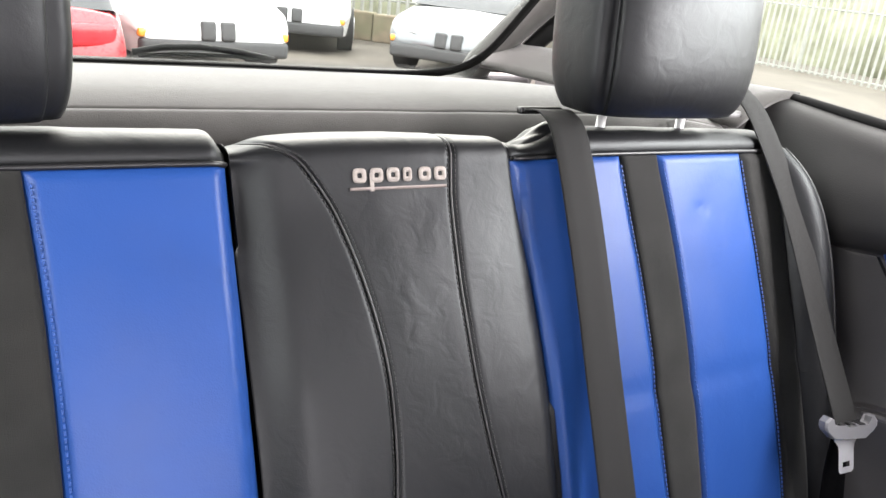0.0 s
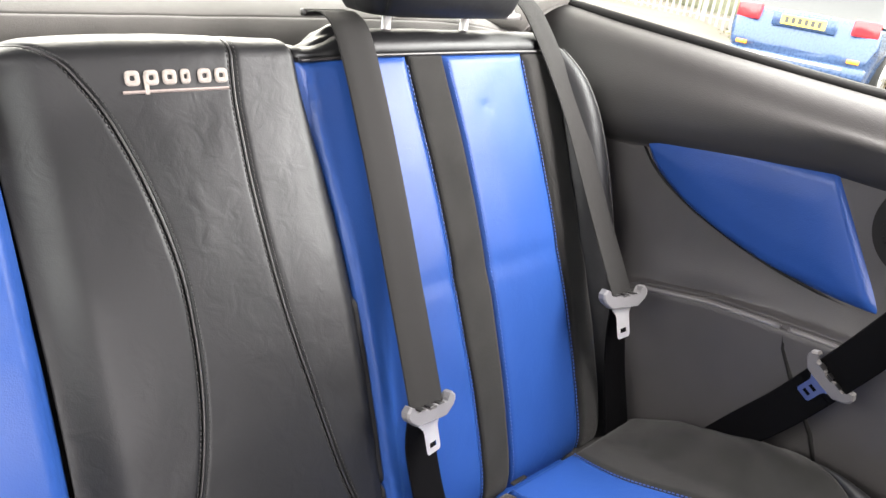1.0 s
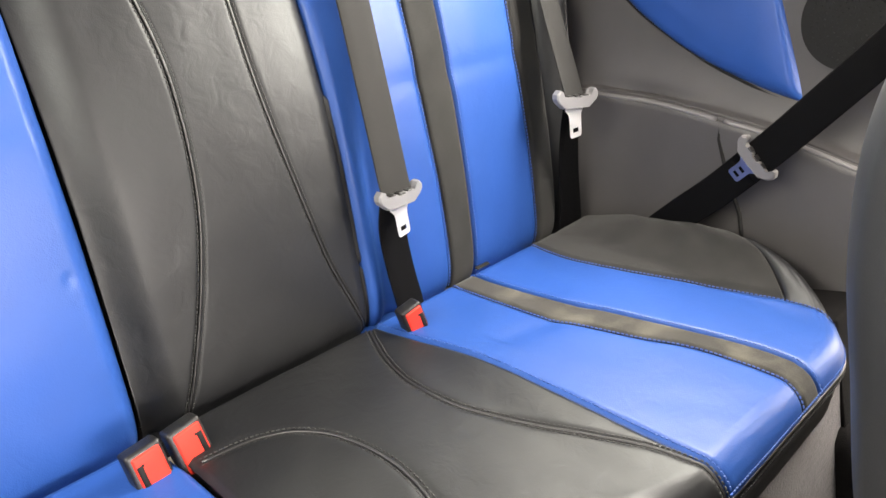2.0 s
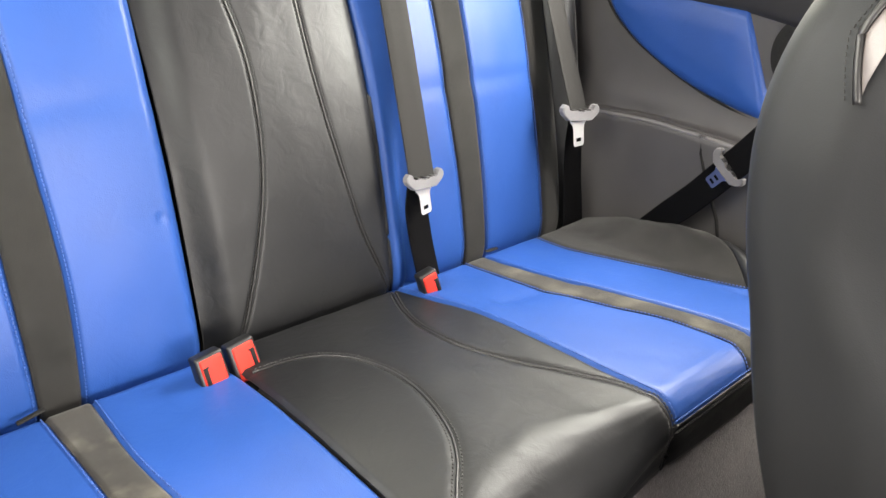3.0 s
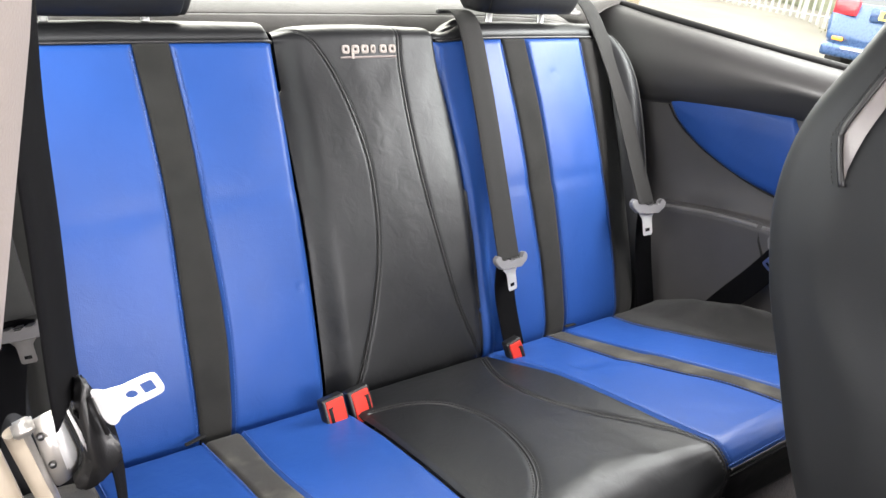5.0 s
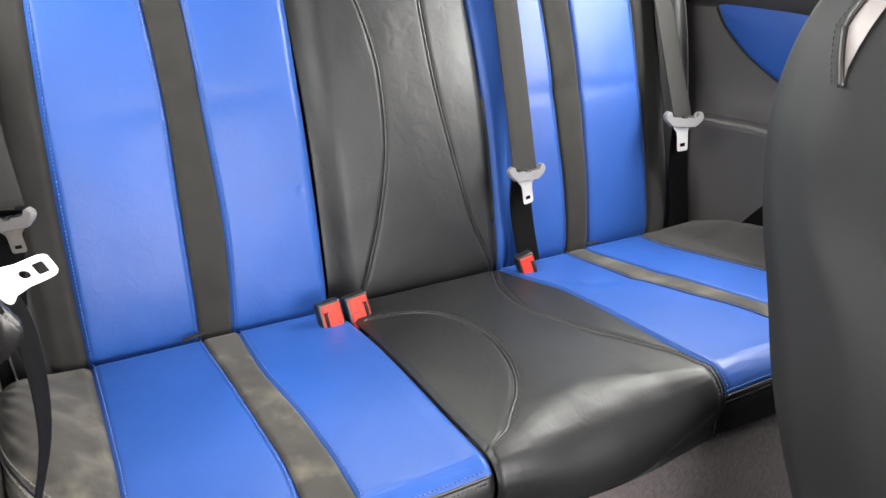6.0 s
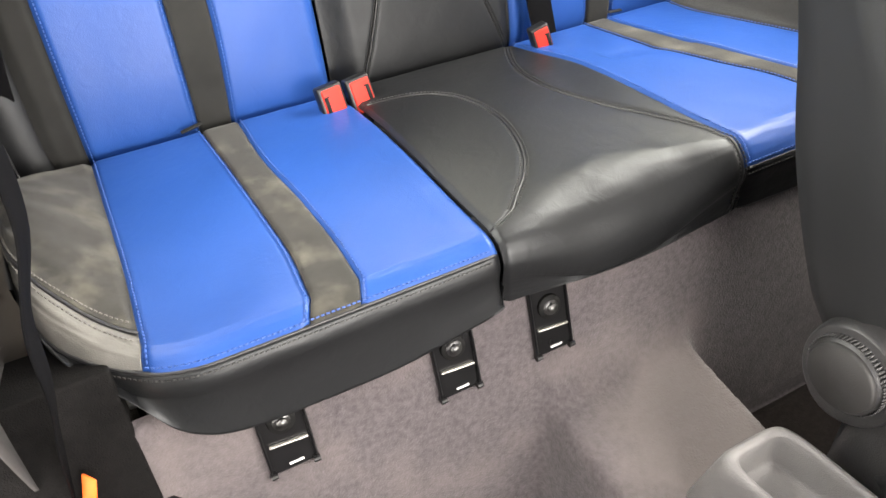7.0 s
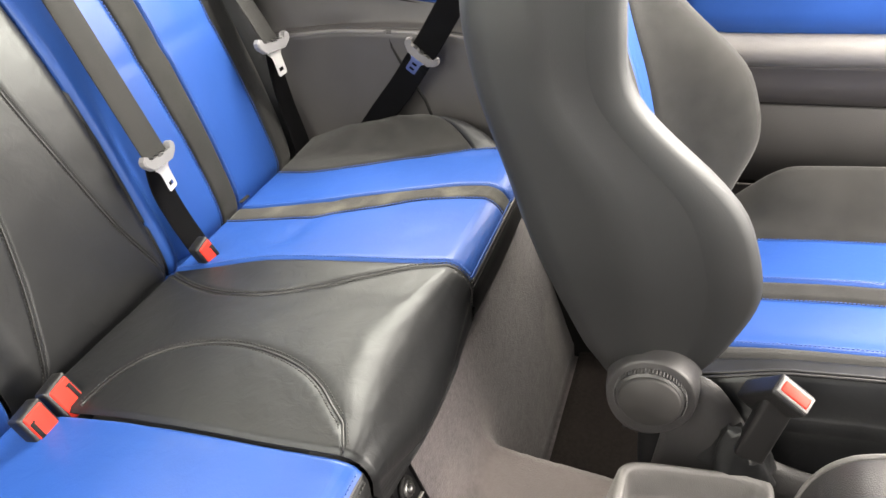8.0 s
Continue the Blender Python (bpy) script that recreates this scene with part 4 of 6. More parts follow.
SIDE_SEAM = lerp_table([(0.115, 0.134), (0.233, 0.107), (0.345, 0.087), (0.46, 0.077), (0.593, 0.083), (0.722, 0.112), (0.84, 0.143), (0.935, 0.165), (1.05, 0.174), (1.4, 0.174), (2.0, 0.174), (2.9, 0.174)])


def centre_at(x, w, d=0.0):
    for f, a, b in ((ARC_SEAM, 0.285, 1.09), (SIDE_SEAM, 0.115, 2.9)):
        if a <= w <= b:
            slope = (f(w + 0.004) - f(w - 0.004)) / 0.008 / 0.46
            gap = abs(x - f(w)) / math.sqrt(1 + slope * slope)
            if gap < 0.02:
                d -= 0.0032 * math.exp(-(gap / 0.0048) ** 2)
    return cushion_at(x, w, d)


right_cushion = thing("rear_seat_cushion", "black leather centre and blue leather rear seat cushion in one unit", "car seat", "rear cushions")
pad("centre_panel", centre_at, Q_CL, Q_CR, 0.0, 3.9, 130, 240, BLACK, right_cushion, "black leather panel", groove=0.004, gw=0.008, sides=(False, True))
pad("blue_panel", cushion_at, lambda w: Q_CR(w) + 0.001, Q_R1, 0.0, ROLL_R, 40, 110, BLUE, right_cushion, "blue leather panel", groove=0.005)
pad("suede_stripe", cushion_at, Q_R1, Q_R2, 0.0, ROLL_R, 16, 90, SUEDE_WORN, right_cushion, "worn charcoal suede stripe", groove=0.003, gw=0.004)
pad("blue_panel", cushion_at, Q_R2, Q_RBLUE, 0.0, ROLL_R, 40, 110, BLUE, right_cushion, "blue leather panel", groove=0.005)
pad("suede_bolster", cushion_at, Q_RBLUE, Q_ROUT, 0.0, 0.93, 50, 90, SUEDE, right_cushion, "charcoal suede side bolster", groove=0.005)
pad("bolster_front", cushion_at, Q_RBLUE, const(0.590), 0.93, ROLL_R, 50, 30, BLACK, right_cushion, "black leather strip", groove=0.003, gw=0.02)
pad("front_skirt", cushion_at, lambda w: Q_CR(w) + 0.001, const(0.582), ROLL_R, 3.9, 70, 50, BLACK, right_cushion, "black leather skirt", groove=0.003, gw=0.03)
for root, fs in ((left_cushion, (Q_L1, Q_L2, Q_LBLUE)), (right_cushion, (Q_R1, Q_R2, Q_RBLUE, Q_CR))):
    for f in fs:
        off = {Q_L1: -1, Q_L2: 1, Q_LBLUE: 1, Q_R1: -1, Q_R2: 1, Q_RBLUE: -1, Q_CR: 1}[f] * 0.0046
        stitches("stitching", seam_line(cushion_at, f, 0.12, (ROLL if root is left_cushion else ROLL_R) - 0.03, off, 0.0004), cushion_normal, THREAD_BLUE, root)
# seam between the suede bolster and its leather strip
tube("bolster_welt", [cushion_at(-0.60 + 0.104 * i / 40, 0.965, -0.0008) for i in range(41)], 0.0018, PIPING, left_cushion)
for w in (0.935, 0.998):
    stitches("stitching", [cushion_at(-0.60 + 0.103 * i / 40, w, 0.0005) for i in range(41)], cushion_normal, THREAD_PALE, left_cushion)
# front edge: double row of stitching over and under the piping
for root, a, b, roll in ((left_cushion, -0.60, -0.156, ROLL), (right_cushion, 0.182, 0.60, ROLL_R)):
    tube("front_piping", [cushion_at(a + (b - a) * i / 90, roll, -0.0012) for i in range(91)], 0.0022, PIPING, root)
    for w, mat in ((roll - 0.10, THREAD_BLUE), (roll + 0.11, THREAD_BLACK)):
        aa, bb = (a, b) if mat is THREAD_BLACK else ((-0.498, b) if a < 0 else (a, 0.515))
        stitches("stitching", [cushion_at(aa + (bb - aa) * i / 90, w, 0.0004) for i in range(91)], cushion_normal, mat, root)
# welts of the centre cushion's seams between two rows of stitches
def seam_curve(f, a, b, root, n=150):
    mid = [centre_at(f(a + (b - a) * i / n), a + (b - a) * i / n, 0.0012) for i in range(n + 1)]
    tube("seam_welt", mid, 0.0017, PIPING, root)
    for off in (-0.0048, 0.0048):
        row = []
        for i in range(n + 1):
            d = (mid[min(i + 1, n)] - mid[max(i - 1, 0)]).normalized()
            row.append(mid[i] + d.cross(cushion_normal(mid[i])).normalized() * off + cushion_normal(mid[i]) * 0.0008)
        stitches("stitching", row, cushion_normal, THREAD_BLACK, root)


seam_curve(ARC_SEAM, 0.285, 1.09, right_cushion)
seam_curve(SIDE_SEAM, 0.115, 2.9, right_cushion)
# foam under the covers
for root, a, b in ((left_cushion, -0.54, -0.165), (right_cushion, -0.135, 0.54)):
    bm = bmesh.new()
    box(bm, (b - a, 0.38, 0.05), pose((a + b) / 2, 0.43, 0.335, -12, 0, 0), 0.01, 2)
    if a < 0 and b < 0:
        box(bm, (0.05, 0.05, 0.06), pose(-0.150, 0.245, 0.385), 0.008, 2)
    part("core", bm, GAP, root)

# ---- headrests ----


def headrest():
    root = thing("rear_headrest", "black leather padded headrest on two chrome posts", "headrest", "rear headrests")
    n, rows = 120, 30
    verts = []
    for j in range(rows):
        t = j / (rows - 1)
        z = 0.008 + 0.192 * t
        k = math.sqrt(max(0.0, 1 - abs(2 * t - 1) ** 3.2))
        hw, dp = 0.102 + 0.019 * k, 0.024 + 0.038 * k
        if j in (0, rows - 1):
            hw, dp = hw - 0.05, 0.004
        for i in range(n):
            a = i * math.tau / n
            c, s = math.cos(a), math.sin(a)
            x = hw * math.copysign(abs(c) ** 0.42, c)
            y = dp * math.copysign(abs(s) ** 0.55, s)
            if y < 0:
                y -= 0.010 * (1 - (x / hw) ** 2) * k
            # sunk seam between the front pad and each side
            pinch = 1 - 0.10 * math.exp(-((abs(c) - 0.80) / 0.07) ** 2) * k * (s < 0)
            x, y = x * pinch, y * pinch
            verts.append((x, y + 0.05 * (t - 0.3) * 0.4, z))
    f = grid_faces(n, rows, True) + [tuple(range(n)), tuple(range(n * (rows - 1), n * rows))]
    mesh("cushion", verts, f, BLACK, root)
    for sx in (-1, 1):
        bm = bmesh.new()
        cyl(bm, 0.0055, 0.0055, 0.09, pose(sx * 0.062, 0.0, -0.025), 16)
        part("post", bm, STEEL, root, "chrome post")
        bm = bmesh.new()
        cyl(bm, 0.015, 0.011, 0.012, pose(sx * 0.062, 0.0, -0.018), 20)
        box(bm, (0.012, 0.014, 0.008), pose(sx * 0.062 + 0.014, -0.006, -0.018), 0.002, 2)
        part("guide", bm, BLACK_PLASTIC, root, "black post guide")
    return root


hr = headrest()
hr.matrix_world = pose(0.333, 0.905, 0.860, 0, 0, 0)
copy_thing(hr, pose(-0.385, 0.905, 0.852, 0, 0, 0))

# seat-release knobs on the outer shoulders of the backrests
for x in (0.47, -0.47):
    bm = bmesh.new()
    cyl(bm, 0.017, 0.015, 0.006, pose(x, 0.905, 0.871) @ Matrix.Diagonal((1.6, 0.8, 1, 1)), 32)
    cyl(bm, 0.010, 0.008, 0.008, pose(x, 0.905, 0.875) @ Matrix.Diagonal((1.6, 0.8, 1, 1)), 28)
    tagged(part("backrest_release_knob", bm, CONSOLE), "small dark release knob on top of the rear backrest", "release knob", "release knobs")

# ---- belts ----


def tongue(parent, m, plate=STEEL, head=GREY_PLASTIC, scale=1.0, slots=1, swing=0.0, reach=1.0):
    """Belt tongue: a trapezoid plastic head with two horns beside the webbing, a toothed slot and a waisted steel plate.
    Local z up along the webbing, x across, y out."""
    m = m @ Matrix.Scale(scale, 4)
    half = [(0.0, 0.0005), (0.0055, 0.0005), (0.007, 0.0028), (0.024, 0.0028), (0.0265, 0.005), (0.0280, 0.0105), (0.0312, 0.0120), (0.0365, 0.0065), (0.0365, 0.001), (0.0335, -0.004), (0.0225, -0.0128), (0.0, -0.0135)]
    outline = half + [(-x, z) for x, z in half[-2:0:-1]]
    bm = bmesh.new()
    rings = []
    for y, k in ((-0.0058, 0.93), (-0.0042, 1.0), (0.0042, 1.0), (0.0058, 0.93)):
        rings.append([bm.verts.new((x * k, y, (z + 0.003) * k - 0.003)) for x, z in outline])
    n = len(outline)
    for a, b in zip(rings, rings[1:]):
        for i in range(n):
            bm.faces.new((a[i], a[(i + 1) % n], b[(i + 1) % n], b[i]))
    bm.faces.new(rings[0])
    bm.faces.new(rings[-1])
    bmesh.ops.triangulate(bm, faces=[f for f in bm.faces if len(f.verts) > 4])
    bmesh.ops.transform(bm, matrix=m, verts=bm.verts)
    h = part("tongue_head", bm, head, parent, "grey plastic tongue head", smooth=False)
    bm = bmesh.new()
    for x in (-0.014, 0.0, 0.014):
        box(bm, (0.008, 0.0125, 0.0016), m @ pose(x, 0, 0.0034), 0.0004, 1)
    part("slot_teeth", bm, BLACK_PLASTIC, h, "dark teeth of the webbing slot", smooth=False)
    # waisted plate, built as strips round its slots
    prof = [(-0.0100, 0.0165), (-0.0140, 0.0168), (-0.0155, 0.0150), (-0.0200, 0.0112), (-0.0245, 0.0104), (-0.0290, 0.0104), (-0.0320, 0.0104), (-0.0345, 0.0104), (-0.0390, 0.0104), (-0.0425, 0.0100), (-0.0445, 0.0078)]
    open_rows = {7} if slots == 1 else {4, 7}
    bm = bmesh.new()
    vs = [[bm.verts.new((k * w if abs(k) == 1 else k * 0.0105, 0, z if z > -0.015 else -0.015 + (z + 0.015) * reach)) for k in (-1, -0.45, 0.45, 1)] for z, w in prof]
    for r in range(len(prof) - 1):
        for c in range(3):
            if c == 1 and r in open_rows:
                continue
            bm.faces.new((vs[r][c], vs[r][c + 1], vs[r + 1][c + 1], vs[r + 1][c]))
    bmesh.ops.solidify(bm, geom=list(bm.faces), thickness=0.0024)
    bmesh.ops.transform(bm, matrix=m @ pose(0, 0, -0.012, 0, -swing, 0) @ pose(0, 0, 0.012), verts=bm.verts)
    part("tongue_plate", bm, plate, parent, "bright steel tongue plate", smooth=False)
    return h


def frame_pose(origin, x, z):
    """A pose from its origin, its x axis and roughly its z axis."""
    x, z = Vector(x).normalized(), Vector(z).normalized()
    y = z.cross(x).normalized()
    z = x.cross(y)
    m = Matrix((x, y, z)).transposed().to_4x4()
    m.translation = origin
    return m


W = 0.047
belt = thing("seat_belt", "grey-black webbing of the centre rear belt hanging over the blue backrest", "seat belt", "rear belts")
ribbon("upper_webbing", [(0.196, 0.925, 0.868), (0.196, 0.890, 0.872), (0.197, 0.858, 0.845), (0.199, 0.800, 0.735), (0.196, 0.735, 0.610), (0.190, 0.680, 0.512), (0.1895, 0.6715, 0.496)], (1, 0, 0), W, WEBBING, belt)
ribbon("lower_webbing", [(0.189, 0.678, 0.505), (0.190, 0.676, 0.450), (0.195, 0.660, 0.395), (0.198, 0.636, 0.345), (0.198, 0.622, 0.31)], (1, 0, 0), W * 0.93, WEBBING_DARK, belt)
tongue(belt, frame_pose((0.190, 0.670, 0.499), (1, 0.05, -0.06), (-0.05, 0.26, 1)), swing=9, reach=1.3)
belt2 = thing("seat_belt", "grey-black webbing of the outer rear belt beside the blue backrest", "seat belt", "rear belts")
ribbon("upper_webbing", [(0.535, 0.985, 0.905), (0.515, 0.930, 0.895), (0.514, 0.885, 0.866), (0.530, 0.815, 0.765), (0.528, 0.735, 0.645), (0.514, 0.670, 0.566), (0.513, 0.6635, 0.552)], ((1, 0.15, 0), (1, 0.1, 0)), W, WEBBING, belt2)
ribbon("lower_webbing", [(0.514, 0.668, 0.558), (0.526, 0.668, 0.500), (0.543, 0.664, 0.430), (0.553, 0.650, 0.360), (0.558, 0.64, 0.31)], ((1, 0.1, 0), (1, -0.3, 0)), W * 0.93, WEBBING_DARK, belt2)
tongue(belt2, frame_pose((0.513, 0.662, 0.556), (0.96, -0.20, -0.05), (-0.05, 0.28, 1)), scale=1.08, swing=9, reach=1.3)
belt3 = thing("seat_belt", "grey-black webbing of the outer rear belt near the driver's side", "seat belt", "rear belts")
ribbon("upper_webbing", [(-0.550, 0.985, 0.905), (-0.530, 0.930, 0.895), (-0.532, 0.885, 0.866), (-0.552, 0.815, 0.765), (-0.556, 0.735, 0.655), (-0.549, 0.662, 0.572)], ((1, -0.15, 0), (1, -0.1, 0)), W, WEBBING, belt3)
ribbon("lower_webbing", [(-0.549, 0.665, 0.570), (-0.560, 0.690, 0.500), (-0.570, 0.690, 0.430), (-0.575, 0.675, 0.360), (-0.578, 0.66, 0.31)], ((1, -0.1, 0), (1, 0.3, 0)), W * 0.93, WEBBING_DARK, belt3)
tongue(belt3, frame_pose((-0.545, 0.655, 0.562), (0.85, -0.45, 0.25), (-0.10, 0.32, 1)), KEEPER_STEEL, CONSOLE, scale=0.9)

belt4 = thing("front_seat_belt", "black front passenger belt slanting along the quarter trim", "seat belt", "front belts")
ribbon("upper_webbing", [(0.578, 0.175, 1.10), (0.582, 0.225, 0.97), (0.580, 0.30, 0.78), (0.574, 0.375, 0.622), (0.571, 0.421, 0.535)], ((0.15, 0.9, 0.45), (0.15, 0.9, 0.45)), W, WEBBING_DARK, belt4)
ribbon("lower_webbing", [(0.571, 0.421, 0.535), (0.573, 0.450, 0.485), (0.578, 0.490, 0.425), (0.584, 0.53, 0.36), (0.59, 0.56, 0.30)], ((0.15, 0.9, 0.45), (0.15, 0.9, 0.4)), W, WEBBING_DARK, belt4)
tongue(belt4, frame_pose((0.569, 0.412, 0.555), (0.02, 0.86, 0.50), (0.0, -0.50, 0.86)), BLUED, CONSOLE, scale=0.94, slots=2)

belt5 = thing("front_seat_belt", "black driver belt hanging from the pillar with a bright tongue", "seat belt", "front belts")
ribbon("upper_webbing", [(-0.565, 0.20, 1.16), (-0.558, 0.225, 1.02), (-0.559, 0.24, 0.923), (-0.5585, 0.24, 0.845), (-0.5585, 0.242, 0.771), (-0.557, 0.246, 0.735)], ((0.46, 0.888, 0.0), (0.46, 0.888, 0)), W, WEBBING_DARK, belt5)
ribbon("lower_webbing", [(-0.550, 0.256, 0.735), (-0.536, 0.262, 0.70), (-0.530, 0.258, 0.66), (-0.534, 0.240, 0.60), (-0.553, 0.20, 0.55), (-0.565, 0.20, 0.47), (-0.585, 0.20, 0.38), (-0.60, 0.19, 0.26)], ((0.45, 0.89, 0), (0.1, 0.99, 0)), 0.030, WEBBING_DARK, belt5)
# black tongue body, long bright plate and the riveted steel keeper on a cream sleeve
def slab(pts, y, depth, bev):
    """A flat piece cut to an outline in the x-z plane, with softened edges; y may lean with x."""
    bm = bmesh.new()
    front = [bm.verts.new((x, y(x) - depth / 2, z)) for x, z in pts]
    back = [bm.verts.new((x, y(x) + depth / 2, z)) for x, z in pts]
    bm.faces.new(front)
    bm.faces.new(back[::-1])
    n = len(pts)
    for i in range(n):
        bm.faces.new((front[i], back[i], back[(i + 1) % n], front[(i + 1) % n]))
    bmesh.ops.recalc_face_normals(bm, faces=bm.faces)
    bmesh.ops.bevel(bm, geom=[e for e in bm.edges], offset=bev, segments=2, affect="EDGES", clamp_overlap=True)
    return bm


def lean(x):
    return 0.250 - 0.35 * (x + 0.555)


bm = slab([(-0.5515, 0.752), (-0.5460, 0.750), (-0.5440, 0.743), (-0.5450, 0.736), (-0.5425, 0.726), (-0.5370, 0.708), (-0.5330, 0.704), (-0.5300, 0.695), (-0.5325, 0.687), (-0.5400, 0.678), (-0.5450, 0.671), (-0.5540, 0.666), (-0.5610, 0.671), (-0.5540, 0.679), (-0.5510, 0.690), (-0.5530, 0.706), (-0.5550, 0.732)], lean, 0.015, 0.0026)
th = part("tongue_head", bm, BLACK_PLASTIC, belt5, "black plastic tongue head")
bm = slab([(-0.5470, 0.743), (-0.5445, 0.743), (-0.5370, 0.713), (-0.5400, 0.712)], lambda x: lean(x) - 0.009, 0.004, 0.0012)
part("head_ridge", bm, BLACK_PLASTIC, th)
# plate: waisted neck, round hole, square slot and rounded tip, laid out along its own length
bm = bmesh.new()
pm = frame_pose((-0.5395, 0.2440, 0.7285), (0.90, -0.22, 0.40), (-0.40, 0.05, 0.90))
ring = []
for k in range(40):
    a = k * math.tau / 40
    c, q = math.cos(a), math.sin(a)
    ring.append((c, q))


def plate_edge(c, q):
    """Outer edge of the plate in the direction (c, q): a flared foot, straight sides and a rounded tip."""
    x = 0.0185 + 0.0205 * math.copysign(abs(c) ** 0.35, c)
    hw = 0.0088 + 0.0080 * (1 - smooth01(x / 0.012))
    z = hw * math.copysign(abs(q) ** 0.35, q)
    return (x, z)


sq = [(math.copysign(abs(c) ** 0.3, c), math.copysign(abs(q) ** 0.3, q)) for c, q in ring]
left = {"out": [plate_edge(c, q) for c, q in ring], "hole": [(0.0200 + 0.0038 * c, 0.0038 * q) for c, q in ring], "slot": [(0.0308 + 0.0042 * c, 0.0050 * q) for c, q in sq]}
loops = {}
for key, pts in left.items():
    vs = [bm.verts.new((x, 0, z)) for x, z in pts]
    loops[key] = [bm.edges.new((vs[k], vs[(k + 1) % 40])) for k in range(40)]
bmesh.ops.triangle_fill(bm, use_beauty=True, use_dissolve=False, edges=[e for v in loops.values() for e in v])
bmesh.ops.recalc_face_normals(bm, faces=bm.faces)
bmesh.ops.solidify(bm, geom=list(bm.faces), thickness=0.0024)
bmesh.ops.transform(bm, matrix=pm, verts=bm.verts)
part("tongue_plate", bm, STEEL, belt5, "bright steel tongue plate with a hole and a slot", smooth=False)
bm = slab([(-0.5780, 0.718), (-0.5670, 0.7225), (-0.5620, 0.7225), (-0.5580, 0.713), (-0.5520, 0.687), (-0.5545, 0.675), (-0.5600, 0.666), (-0.5680, 0.663), (-0.5725, 0.676)], lambda x: 0.262, 0.005, 0.0012)
kp = part("keeper", bm, KEEPER_STEEL, belt5, "bright pressed steel keeper")
bm = slab([(-0.5685, 0.7205), (-0.5640, 0.7215), (-0.5600, 0.716), (-0.5540, 0.690), (-0.5555, 0.681), (-0.5610, 0.675), (-0.5645, 0.697)], lambda x: 0.2585, 0.005, 0.0018)
part("raised_face", bm, STEEL, kp, "bright raised face")
for rx, rz in ((-0.5735, 0.708), (-0.5690, 0.684)):
    bm = bmesh.new()
    cyl(bm, 0.0026, 0.0020, 0.003, pose(rx, 0.2580, rz, 90, 0, 0), 14)
    part("rivet", bm, BOLT, kp)
bm = slab([(-0.5605, 0.7385), (-0.5590, 0.7375), (-0.5500, 0.706), (-0.5485, 0.696), (-0.5500, 0.694)], lambda x: 0.2445, 0.002, 0.0005)
part("thin_bright_edge", bm, STEEL, kp, "thin bright steel edge")
# rolled cream-coloured sleeve with a clip at its head, its lower end on the pillar
tube("sleeve", [(-0.5870, 0.2640, 0.7135), (-0.5840, 0.2635, 0.7000), (-0.5790, 0.2630, 0.6780), (-0.5745, 0.2625, 0.6580), (-0.5730, 0.2625, 0.6480)], 0.0068, CREAM, belt5, "cream rolled sleeve", n=18)
tube("sleeve_fold", [(-0.5815, 0.2600, 0.7120), (-0.5770, 0.2595, 0.6900), (-0.5725, 0.2590, 0.6680), (-0.5695, 0.2590, 0.6540)], 0.0026, KEEPER_STEEL, belt5, "steel edge of the sleeve", n=10)
bm = slab([(-0.5890, 0.719), (-0.5780, 0.7225), (-0.5750, 0.7190), (-0.5770, 0.7135), (-0.5875, 0.7115)], lambda x: 0.2600, 0.012, 0.0016)
part("sleeve_clip", bm, KEEPER_STEEL, belt5, "steel clip at the head of the sleeve")
bm = slab([(-0.620, 0.706), (-0.5965, 0.704), (-0.5905, 0.672), (-0.5850, 0.640), (-0.620, 0.640)], lambda x: 0.268, 0.014, 0.003)
part("pivot_cover", bm, CREAM, belt5, "cream plastic pivot cover")
bm = bmesh.new()
box(bm, (0.016, 0.003, 0.05), frame_pose((-0.580, 0.196, 0.330), (0.6, -0.8, 0), (0.30, 0.2, 0.93)), 0.001, 1)
bmesh.ops.translate(bm, verts=bm.verts, vec=(0, -0.016, 0.006))
tagged(part("orange_tag", bm, ORANGE), "orange fabric tag beside the driver belt anchor", "tag")


def buckle(slot_x, m, label, slim=1.0):
    """Belt buckle: black housing with a thin rim, a long red press button and a tabbed slot along one side of it."""
    root = thing("belt_buckle", label, "belt buckle", "rear buckles")
    bm = bmesh.new()
    box(bm, (0.036 * slim, 0.019, 0.110), m @ pose(-0.0002, 0.0005, -0.0545), 0.004, 3)
    part("housing", bm, BLACK_PLASTIC, root, "black plastic housing")
    bm = bmesh.new()
    box(bm, (0.0285 * slim, 0.011, 0.046), m @ pose(0.0005, -0.0055, -0.0265), 0.0028, 3)
    part("press_button", bm, RED, root, "red press button")
    bm = bmesh.new()
    sx = math.copysign(1, slot_x)
    x = 0.0005 + slot_x * 0.80 * slim
    box(bm, (0.0056, 0.004, 0.025), m @ pose(x, -0.0098, -0.0255), 0.0008, 1)
    for dz in (-0.0117, 0.0117):
        box(bm, (0.0024, 0.004, 0.0026), m @ pose(x - sx * 0.0034, -0.0098, -0.0255 + dz), 0.0006, 1)
    part("slot", bm, RUBBER, root, "dark tabbed slot")
    return root


buckle(0.012, frame_pose((-0.1405, 0.604, 0.386), (0.97, 0.09, 0.10), (-0.31, 0.37, 0.86)), "red-topped black belt buckle at the seat joint")
buckle(-0.012, frame_pose((-0.1825, 0.601, 0.387), (0.97, 0.08, 0.07), (-0.29, 0.37, 0.87)), "red-topped black belt buckle at the seat joint")
buckle(0.012, frame_pose((0.158, 0.606, 0.386), (0.90, -0.04, 0.26), (-0.42, 0.30, 0.82)), "red-topped black belt buckle beside the blue cushion", 0.82)


